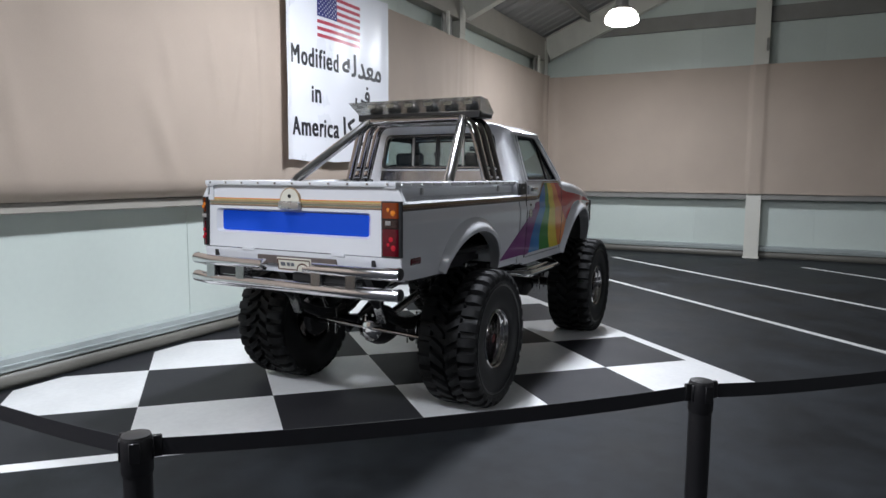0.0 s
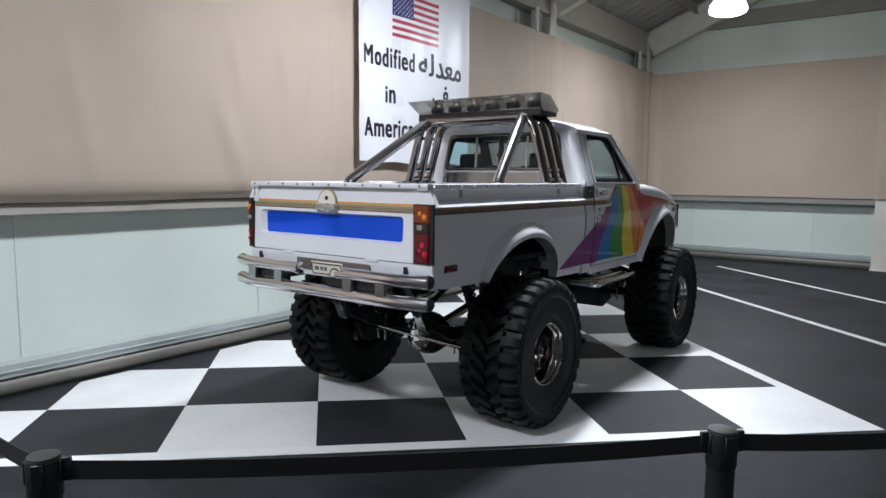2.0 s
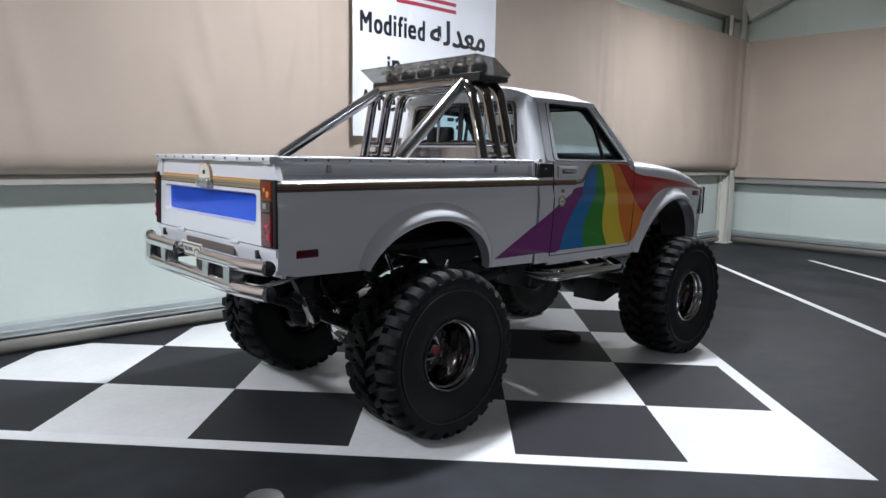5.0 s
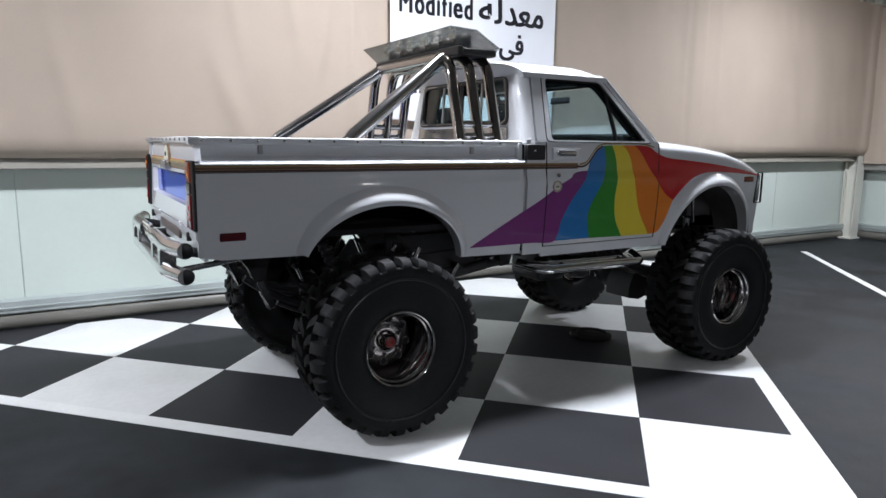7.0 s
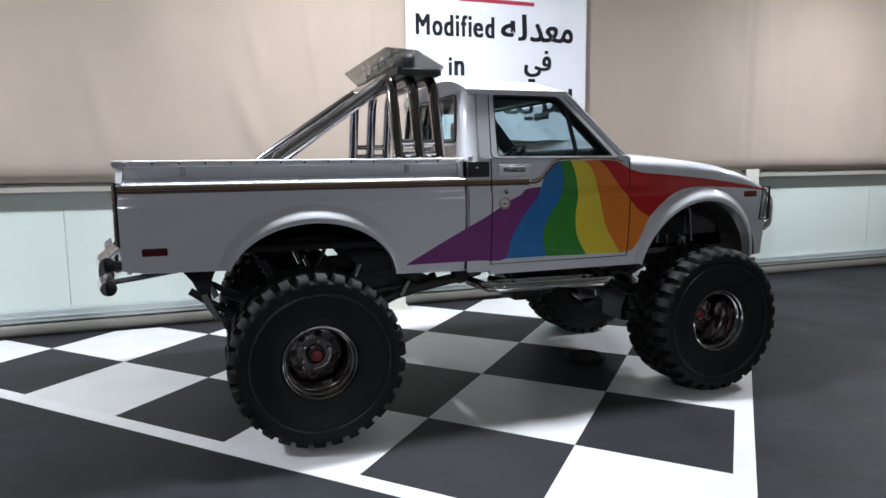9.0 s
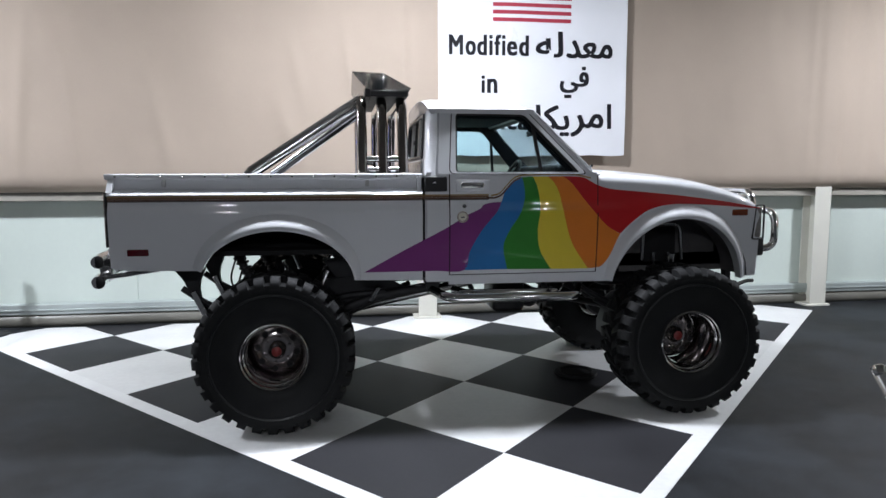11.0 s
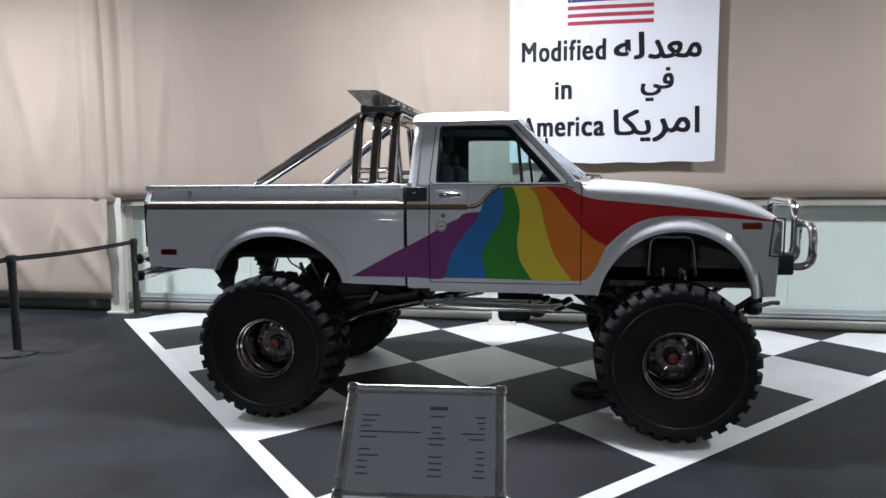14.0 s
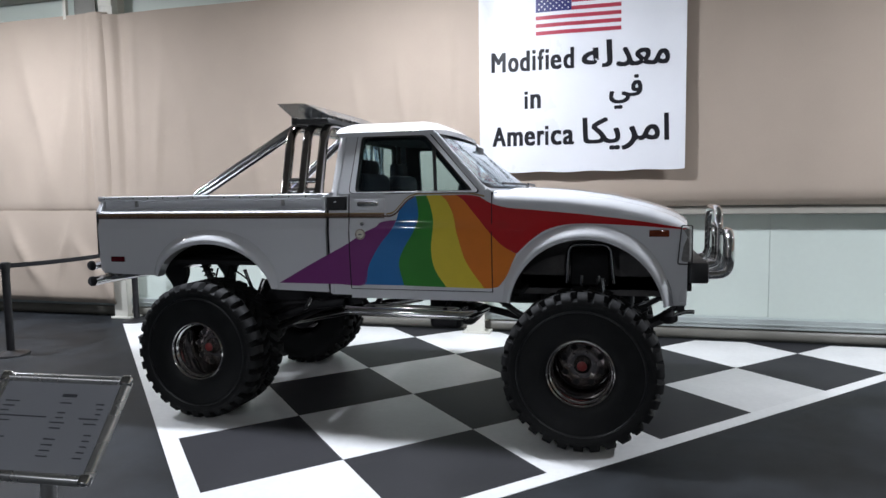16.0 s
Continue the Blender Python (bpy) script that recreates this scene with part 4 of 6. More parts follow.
g = wing()
part("front_wing", g, M_WHITE, truck, "white front wing")
part("front_wing", mirrored(g), M_WHITE, truck, "white front wing")
for s in (-1, 1):
    part("front_marker", box(1.722, 1.838, s * 0.779 - 0.012, s * 0.779 + 0.010, 1.274, 1.316, 0.006, 2), M_AMBER, truck, "amber front side marker")
    part("wing_front", box(1.900, 1.945, min(s * 0.745, s * 0.60), max(s * 0.745, s * 0.60), 0.872, 1.08, 0.012, 2), M_WHITE, truck)
    hl = part("headlight", box(1.90, 1.962, min(s * 0.765, s * 0.47), max(s * 0.765, s * 0.47), 1.118, 1.335, 0.02, 3), M_CLEARLENS, truck, "rectangular headlight with a black surround")
    part("headlight_lens", box(1.955, 1.968, min(s * 0.74, s * 0.50), max(s * 0.74, s * 0.50), 1.14, 1.315, 0.008, 2), M_CLEARLENS, hl)
    part("headlight_trim", ring(rounded([(1.885, 1.108), (1.972, 1.108), (1.972, 1.345), (1.905, 1.345)], 0.015, 3), rounded([(1.891, 1.114), (1.966, 1.114), (1.966, 1.339), (1.911, 1.339)], 0.012, 3), lambda u, w, d: (u, s * (0.775 - d), w), 0.015), M_BLACK, hl)
grille = part("grille", box(1.90, 1.945, -0.47, 0.47, 1.12, 1.34, 0.01, 2), M_BLACK, truck, "black front grille")
for k in range(5):
    part("grille_bar", box(1.940, 1.955, -0.46, 0.46, 1.14 + k * 0.042, 1.155 + k * 0.042, 0.003, 1), M_CHROME_D, grille)

# front bumper and bull bar
fb = part("front_bumper", box(1.965, 2.082, -0.61, 0.61, 0.975, 1.106, 0.014, 2), M_BLACK, truck, "black front bumper beam")
pair("bumper_bracket", box(1.80, 2.0, -0.42, -0.34, 0.90, 1.06, 0.005, 1), M_CHASSIS, fb)
bull = part("bull_bar", tube(fillet([(2.0, -0.30, 1.06), (2.17, -0.30, 1.06), (2.17, -0.30, 1.425), (2.17, 0.30, 1.425), (2.17, 0.30, 1.06), (2.0, 0.30, 1.06)], 0.13, 7), 0.026, 14), M_CHROME, truck, "chrome tubular bull bar")
for s in (-1, 1):
    part("side_hoop", tube(fillet([(2.02, s * 0.53, 1.020), (2.21, s * 0.53, 1.020), (2.21, s * 0.53, 1.286), (2.21, s * 0.22, 1.286), (2.21, s * 0.22, 1.020), (2.02, s * 0.22, 1.020)], 0.12, 7), 0.026, 14), M_CHROME, bull)
    part("tow_hook", tube(fillet([(1.84, s * 0.62, 0.76), (1.95, s * 0.62, 0.80), (2.0, s * 0.62, 0.80)], 0.03), 0.014, 8), M_CHROME_D, fb)
    part("front_shackle", moved(lathe([(0.03, -0.03), (0.055, -0.01), (0.055, 0.02), (0.03, 0.05)], 14, "z"), pose(1.85, s * 0.60, 0.75)), M_LINER, truck)


# rainbow decals on the body sides, 2 mm proud
def decal_y(x, z):
    if x > 0.77 or x < -0.36:
        return side_y(x, z) + 0.0025
    return cab_y(x, z) + 0.0025


def curve(pts, n=24):
    """Points at even steps along a smooth line through pts."""
    p = [Vector(a) for a in pts]
    p = [p[0] * 2 - p[1]] + p + [p[-1] * 2 - p[-2]]
    out = []
    m = len(pts) - 1
    for k in range(n + 1):
        t = m * k / n
        i = min(int(t), m - 1)
        f = t - i
        a, b, c, d = p[i:i + 4]
        out.append(0.5 * ((2 * b) + (c - a) * f + (2 * a - 5 * b + 4 * c - d) * f * f + (3 * b - a - 3 * c + d) * f ** 3))
    return out


def swath(one, two, s, n=52, m=22):
    a, b = curve(one, n), curve(two, n)
    rows = [[(lerp(p.x, q.x, j / m), s * decal_y(lerp(p.x, q.x, j / m), lerp(p.y, q.y, j / m)), lerp(p.y, q.y, j / m)) for j in range(m + 1)] for p, q in zip(a, b)]
    return shell(rows, (0, -s * 0.002, 0))


TOP = 1.540
E_PB = [(-0.113, 0.945), (-0.074, 1.07), (0.0, 1.20), (0.095, 1.315), (0.130, 1.385), (0.154, 1.452), (0.195, 1.505), (0.250, TOP - 0.006)]
E_BG = [(0.170, 0.945), (0.142, 1.09), (0.177, 1.19), (0.249, 1.305), (0.280, 1.40), (0.274, 1.49), (0.262, TOP - 0.004)]
E_GY = [(0.462, 0.940), (0.388, 1.06), (0.367, 1.19), (0.383, 1.35), (0.364, 1.47), (0.335, TOP)]
E_YO = [(0.715, 0.938), (0.600, 1.108), (0.545, 1.28), (0.513, 1.42), (0.475, 1.50), (0.432, TOP)]
E_OR = [(0.925, 1.165), (0.833, 1.22), (0.746, 1.31), (0.640, 1.438), (0.585, 1.505), (0.535, TOP)]
E_TIP = [(-0.745, 0.945), (-0.477, 1.09), (-0.239, 1.212), (-0.104, 1.294), (-0.013, 1.337), (0.012, 1.362), (0.06, 1.375), (0.128, 1.380)]
E_LOW = [(-0.745, 0.944), (-0.5, 0.944), (-0.3, 0.944), (-0.113, 0.945), (-0.074, 1.07), (0.0, 1.20), (0.095, 1.315), (0.130, 1.383)]
E_ORB = [(0.745, 0.94), (0.80, 0.95), (0.835, 0.985), (0.870, 1.042), (0.900, 1.115), (0.925, 1.165)]
for s in (-1, 1):
    dec = part("rainbow_decal", swath(E_TIP, E_LOW, s, 52), RAINBOW["purple"], truck, "rainbow decal sweeping over the body side")
    part("blue_band", swath(E_PB, E_BG, s), RAINBOW["blue"], dec)
    part("green_band", swath(E_BG, E_GY, s), RAINBOW["green"], dec)
    part("yellow_band", swath(E_GY, E_YO, s), RAINBOW["yellow"], dec)
    part("orange_band", swath(E_YO, E_OR, s), RAINBOW["orange"], dec)
    part("orange_tail", swath([(0.715, 0.938), (0.76, 1.0), (0.80, 1.06), (0.84, 1.11), (0.88, 1.145), (0.925, 1.166)], E_ORB, s), RAINBOW["orange"], dec)
    part("red_band", swath([(0.535, TOP), (0.60, 1.540), (0.68, 1.530), (0.76, 1.487), (0.86, 1.458), (1.03, 1.442)], [(0.535, TOP), (0.585, 1.505), (0.640, 1.438), (0.746, 1.31), (0.833, 1.22), (0.925, 1.166)], s), RAINBOW["red"], dec)
    part("red_wing_band", swath([(1.03, 1.442), (1.20, 1.426), (1.34, 1.412), (1.52, 1.390), (1.70, 1.365), (1.935, 1.325)], [(0.925, 1.166), (1.02, 1.255), (1.13, 1.325), (1.30, 1.356), (1.60, 1.345), (1.935, 1.318)], s), RAINBOW["red"], dec)
    for z, h, m in ((1.426, 0.006, M_GOLD), (1.4155, 0.013, M_SADDLE), (1.4035, 0.009, M_BROWN), (1.396, 0.004, M_BLACK)):
        xs = [lerp(-2.242, 0.045, k / 30) for k in range(31)]
        rows = [[(x, s * decal_y(x, z - h / 2), z - h / 2), (x, s * decal_y(x, z + h / 2), z + h / 2)] for x in xs]
        part("pinstripe", shell(rows, (0, -s * 0.002, 0)), m, truck)
    rows = []
    for q in curve([(0.06, 1.420), (0.11, 1.432), (0.15, 1.470), (0.195, 1.518), (0.25, 1.546), (0.36, 1.551), (0.60, 1.552), (0.72, 1.53)], 30):
        rows.append([(q.x, s * decal_y(q.x, q.y - 0.005), q.y - 0.005), (q.x, s * decal_y(q.x, q.y + 0.005), q.y + 0.005)])
    part("pinstripe", shell(rows, (0, -s * 0.002, 0)), M_GOLD, truck)
    rows = []
    for q in curve([(0.035, 1.408), (0.085, 1.408), (0.125, 1.425), (0.160, 1.462), (0.206, 1.510), (0.252, 1.5345)], 30):
        rows.append([(q.x + 0.003, s * (decal_y(q.x, q.y - 0.006) + 0.0006), q.y - 0.006), (q.x, s * (decal_y(q.x, q.y + 0.005) + 0.0006), q.y + 0.005)])
    part("pinstripe", shell(rows, (0, -s * 0.002, 0)), M_BROWN, truck)
    # dark strips drawn for the shadow line of the door gaps, in the decal's plane
    for x in (DOOR[0] - 0.003, DOOR[1] + 0.003):
        zs = [lerp(0.915, 1.555, k / 10) for k in range(11)]
        rows = [[(x - 0.0032, s * (decal_y(0.5 if x > 0 else x, z) + 0.0012), z), (x + 0.0032, s * (decal_y(0.5 if x > 0 else x, z) + 0.0012), z)] for z in zs]
        part("door_seal", shell(rows, (0, -s * 0.006, 0)), M_LINER, truck)
    # dark boxes stand in the gaps for the shade there
    part("panel_gap", box(-0.378, -0.353, min(s * 0.78, s * 0.70), max(s * 0.78, s * 0.70), 0.90, 1.54), M_LINER, truck)
    part("door_shadow_gap", box(DOOR[0] - 0.004, DOOR[0] - 0.001, min(s * 0.77, s * 0.795), max(s * 0.77, s * 0.795), 0.92, 1.55), M_LINER, truck)

# inside the cab
part("cab_floor", box(-0.32, 0.95, -0.74, 0.74, 0.90, 0.93), M_LINER, truck)
part("firewall", box(0.86, 0.90, -0.74, 0.74, 0.92, 1.54), M_LINER, truck)
dash = part("dashboard", box(0.52, 0.74, -0.70, 0.70, 1.36, 1.618, 0.03, 3), M_BLACK, truck)
for y in (-0.36, 0.36):
    st = part("seat", box(-0.22, 0.30, y - 0.27, y + 0.27, 1.12, 1.28, 0.05, 3), M_SEAT, truck, "dark cloth seat")
    part("backrest", moved(box(-0.06, 0.06, y - 0.26, y + 0.26, 1.24, 1.70, 0.05, 3), pose(-0.20, 0, 0) ), M_SEAT, st)
    part("headrest", box(-0.27, -0.19, y - 0.14, y + 0.14, 1.68, 1.80, 0.03, 3), M_SEAT, st)
wheel = moved(lathe([(0.185 + 0.014 * math.cos(a), 0.014 * math.sin(a)) for a in [2 * math.pi * k / 8 for k in range(8)]], 28, "z", True), pose(0.44, 0.36, 1.50, 0, -62, 0))
sw = part("steering_wheel", wheel, M_BLACK, truck)
part("steering_column", tube([(0.44, 0.36, 1.50), (0.66, 0.36, 1.38)], 0.03, 10), M_BLACK, sw)
for k in range(3):
    a = math.radians(90 + 120 * k)
    part("spoke", moved(tube([(0, 0, 0), (0.18 * math.cos(a), 0.18 * math.sin(a), 0)], 0.012, 6), pose(0.44, 0.36, 1.50, 0, -62, 0)), M_BLACK, sw)
part("mirror", box(0.52, 0.54, -0.11, 0.11, 1.84, 1.89, 0.01, 2), M_BLACK, truck)
part("headlining", box(-0.27, 0.36, -0.62, 0.62, 1.945, 1.955), M_SEAT, truck)

# roll bar in the bed
HOOPS = (-0.746, -0.614, -0.486)
rb = tagged(part("roll_bar", tube(fillet([(HOOPS[0], -0.675, 1.54), (HOOPS[0], -0.525, 2.045), (HOOPS[0], 0.525, 2.045), (HOOPS[0], 0.675, 1.54)], 0.12, 7), 0.034, 14), M_CHROME_R, truck), "chrome triple hoop roll bar")
for hx in HOOPS[1:]:
    part("hoop", tube(fillet([(hx, -0.675, 1.54), (hx, -0.525, 2.045), (hx, 0.525, 2.045), (hx, 0.675, 1.54)], 0.12, 7), 0.034, 14), M_CHROME_R, rb)
for s in (-1, 1):
    part("brace", tube([(-1.445, s * 0.695, 1.545), (-1.425, s * 0.687, 1.572), (-0.755, s * 0.455, 2.035)], 0.040, 16), M_CHROME_B, rb)
    for z in (1.585, 1.655):
        part("tie_bar", tube([(HOOPS[0], s * (0.675 - (z - 1.54) * 0.297), z), (HOOPS[2], s * (0.675 - (z - 1.54) * 0.297), z)], 0.020, 12), M_CHROME_B, rb)
    for hx in HOOPS:
        part("foot_plate", box(hx - 0.05, hx + 0.05, s * 0.675 - 0.045, s * 0.675 + 0.045, 1.535, 1.566, 0.004, 1), M_CHROME_D, rb)

# smoked lamp box on the roll bar
LB = [(-0.800, 2.196), (-0.602, 2.194), (-0.425, 2.106), (-0.445, 2.080), (-0.690, 2.080)]
lamps = part("lamp_box", box(-0.69, -0.44, -0.575, 0.575, 2.056, 2.096, 0.006, 1), M_BLACK, truck, "smoked acrylic lamp box on the roll bar")


part("base_bar", box(-0.722, -0.685, -0.590, 0.590, 2.050, 2.104, 0.005, 1), M_BLACK, lamps)


def lb(x, z, y):
    spread = 0.575 + 0.035 * (z - 2.08) / 0.13 + (0.03 if x < -0.75 else 0.0)
    return (x, y * spread, z)


for a, b, nm in ((0, 4, "rear_cover"), (0, 1, "top_cover"), (1, 2, "front_cover")):
    rows = [[lb(*LB[a], v) for v in (-1, 0, 1)], [lb(*LB[b], v) for v in (-1, 0, 1)]]
    part(nm, shell(rows, (0, 0, 0.004)), M_GLASS_D, lamps)
for s in (-1, 1):
    v = [lb(x, z, s) for x, z in LB]
    g = (v + [(x, y - s * 0.004, z) for x, y, z in v], [tuple(range(5)), tuple(range(9, 4, -1))] + [(i, (i + 1) % 5, 5 + (i + 1) % 5, 5 + i) for i in range(5)])
    part("end_cover", g, M_GLASS_S, lamps)
for k in range(6):
    y = -0.47 + k * 0.188
    sp = part("spot_lamp", moved(lathe([(0.0, -0.058), (0.028, -0.054), (0.048, -0.034), (0.056, 0.0), (0.056, 0.016), (0.050, 0.020), (0.0, 0.014)], 18, "x"), pose(-0.610, y, 2.140)), M_BLACK, lamps, "round black spot lamp")
    part("lamp_ring", moved(lathe([(0.050, 0.020), (0.057, 0.018), (0.058, 0.006), (0.0565, 0.006), (0.050, 0.016)], 18, "x", True), pose(-0.610, y, 2.140)), M_CHROME_D, sp)
    # pale trapezoid painted in where the lamp's top catches light
    tag = [(y - 0.030, 2.158), (y + 0.030, 2.158), (y + 0.040, 2.186), (y - 0.040, 2.186)]
    part("lamp_bracket", prism(tag, lambda u, w, d: (-0.700 + d, u, w), 0.012), M_PLATE, sp, "pale plate standing for the lamp's lit top")
    part("lamp_foot", box(-0.64, -0.60, y - 0.012, y + 0.012, 2.09, 2.12), M_BLACK, sp)

# rear bumper: two chrome tubes with swept ends on boxed brackets
BX = -2.352


def swept(ends, z):
    pts = {1: [(BX + 0.055, 0.838, z), (BX, 0.640, z)], -1: [(BX, -0.610, z), (BX + 0.045, -0.828, z)]}
    path = (pts[1] if ends != -1 else [(BX, -0.17, z)]) + (pts[-1] if ends != 1 else [(BX, 0.170, z)])
    return fillet(path, 0.07, 4)


bump = part("rear_bumper", tube(swept(0, 0.924), 0.038, 16), M_CHROME_B, truck, "chrome double tube rear bumper with swept ends")
part("upper_tube", tube(swept(1, 1.044), 0.036, 16), M_CHROME_B, bump)
part("upper_tube", tube(swept(-1, 1.044), 0.036, 16), M_CHROME_B, bump)
for y in (-0.530, -0.268, 0.355, 0.616):
    part("bumper_plate", box(BX - 0.030, BX + 0.045, y - 0.041, y + 0.041, 0.930, 1.040, 0.006, 1), M_CHROME_D, bump, "brushed boxed bumper bracket")
for a, b in ((-0.487, -0.311), (0.400, 0.572), (-0.225, -0.06)):
    part("bumper_insert", box(BX + 0.004, BX + 0.03, a, b, 0.962, 1.012, 0.004, 1), M_BLACK, bump)
for ya, x in ((0.838, BX + 0.055), (-0.828, BX + 0.045), (0.170, BX)):
    for z in ((0.924, 1.044) if abs(ya) > 0.5 else (1.044,)):
        turn = 15 if ya > 0.5 else (195 - 30 if ya < 0 else 180)
        part("end_cap", moved(lathe([(0.0, 0.006), (0.030, 0.005), (0.0375, 0.0), (0.0385, -0.010)], 16, "y"), pose(x, ya, z, 0, 0, turn)), M_BLACK if abs(ya) > 0.5 else M_CHROME, bump)
for s in (-1, 1):
    part("bumper_arm", tube([(BX + 0.03, s * 0.42, 0.98), (-2.05, s * 0.40, 0.99)], 0.03, 8), M_CHASSIS, bump)
    part("bumper_stay", tube([(BX + 0.03, s * 0.70, 0.935), (-2.16, s * 0.70, 0.955), (-1.95, s * 0.68, 0.985)], 0.015, 8), M_CHROME_D, bump)
    part("bumper_stay", tube([(BX + 0.03, s * 0.68, 1.03), (-2.10, s * 0.66, 0.985)], 0.024, 8), M_CHASSIS, bump)
pm = pose(BX - 0.026, -0.104, 1.064, 0, -10, 0) @ Matrix.Scale(0.81, 4)
plate = part("number_plate", moved(box(-0.006, 0.006, -0.165, 0.165, -0.050, 0.050, 0.003, 1), pm), M_PLATE, truck, "cream plate with brown border")
for z in (-0.038, 0.038):
    part("plate_border", moved(box(-0.0085, -0.004, -0.155, 0.155, z - 0.004, z + 0.004), pm), M_BROWN, plate)
for y in (-0.155, 0.155):
    part("plate_border", moved(box(-0.0085, -0.004, y - 0.004, y + 0.004, -0.038, 0.038), pm), M_BROWN, plate)
for y, w in ((0.105, 0.045), (0.052, 0.03), (0.012, 0.03)):
    part("plate_bar", moved(box(-0.0085, -0.004, y - w / 2, y + w / 2, -0.012, 0.016), pm), M_PRINT, plate)
arc = [(-0.085 + 0.062 * math.cos(math.pi * k / 12), -0.045 + 0.062 * math.sin(math.pi * k / 12)) for k in range(13)]
part("plate_arch", moved(prism(arc, lambda u, w, d: (-0.009 + d, u, w), 0.004), pm), M_BROWN, plate)
arc = [(-0.085 + 0.050 * math.cos(math.pi * k / 12), -0.045 + 0.050 * math.sin(math.pi * k / 12)) for k in range(13)]
part("plate_arch", moved(prism(arc, lambda u, w, d: (-0.0115 + d, u, w), 0.004), pm), M_PLATE, plate)

# ---- wheels
AXLE_Z, R_TYRE, W_TYRE = 0.477, 0.481, 0.405


def tyre_geo():
    h = W_TYRE / 2
    half = [(0.192, 0.80), (0.206, 0.90), (0.222, 0.945), (0.250, 0.985), (0.285, 1.0), (0.325, 0.998), (0.360, 1.0), (0.378, 1.015), (0.388, 1.03), (0.396, 1.045),
            (0.412, 1.062), (0.426, 1.066), (0.434, 1.050), (0.436, 0.985), (0.436, 0.90), (0.438, 0.75), (0.440, 0.4)]
    prof = [(r, -h * k) for r, k in half] + [(0.441, 0.0)] + [(r, h * k) for r, k in reversed(half)]
    return lathe(prof, 72, "y", True)


N_LUG = 30


def lug_geo(s, inner):
    """One tread block: a slanted bar near the middle, or a shoulder block that laps over the sidewall."""
    h = W_TYRE / 2
    if inner:
        rows = ((0.008, 0.430, R_TYRE - 0.006, 0.135, 0.042), (h * 0.20, 0.430, R_TYRE - 0.001, 0.085, 0.054), (h * 0.36, 0.430, R_TYRE, 0.040, 0.062), (h * 0.52, 0.430, R_TYRE - 0.003, 0.012, 0.058))
    else:
        rows = ((h * 0.50, 0.430, R_TYRE - 0.005, 0.0, 0.058), (h * 0.62, 0.430, R_TYRE, -0.004, 0.066), (h * 0.86, 0.426, R_TYRE - 0.003, -0.006, 0.066),
                (h * 0.96, 0.424, R_TYRE - 0.010, -0.007, 0.066), (h * 1.03, 0.420, R_TYRE - 0.024, -0.008, 0.067), (h * 1.075, 0.416, 0.442, -0.010, 0.069), (h * 1.080, 0.410, 0.426, -0.010, 0.070), (h * 1.062, 0.404, 0.412, -0.010, 0.062))
    sec = []
    for y, r0, r1, da, wd in rows:
        four = []
        for r, ww in ((r0, wd * 1.10), (r1, wd * 0.86)):
            for e in (-1, 1):
                t = da + e * ww
                four.append((r * math.cos(t), s * y, r * math.sin(t)))
        sec.append([four[0], four[1], four[3], four[2]])
    g = grid(sec, True)
    m = len(g[0])
    g[1].append((0, 1, 2, 3))
    g[1].append((m - 4, m - 3, m - 2, m - 1))
    return g


TYRE = tyre_geo()
BEAD = lathe([(0.376 + 0.007 * math.cos(a), -W_TYRE / 2 * 1.020 + 0.007 * math.sin(a)) for a in [2 * math.pi * k / 8 for k in range(8)]], 64, "y", True)
# rim: y negative is the outer face
RIM = lathe([(0.188, 0.18), (0.179, 0.17), (0.170, 0.10), (0.165, -0.02), (0.167, -0.10), (0.172, -0.146), (0.178, -0.158), (0.186, -0.164), (0.189, -0.180), (0.194, -0.190), (0.200, -0.193), (0.206, -0.187), (0.206, -0.176),
             (0.197, -0.166), (0.187, -0.13), (0.186, 0.0), (0.192, 0.165)], 44, "y", True)
DISC = lathe([(0.170, 0.02), (0.166, 0.000), (0.152, -0.022), (0.138, -0.034), (0.096, -0.050), (0.070, -0.052), (0.058, -0.050), (0.056, -0.020), (0.0, -0.018)], 40, "y")


lug_mesh = {}


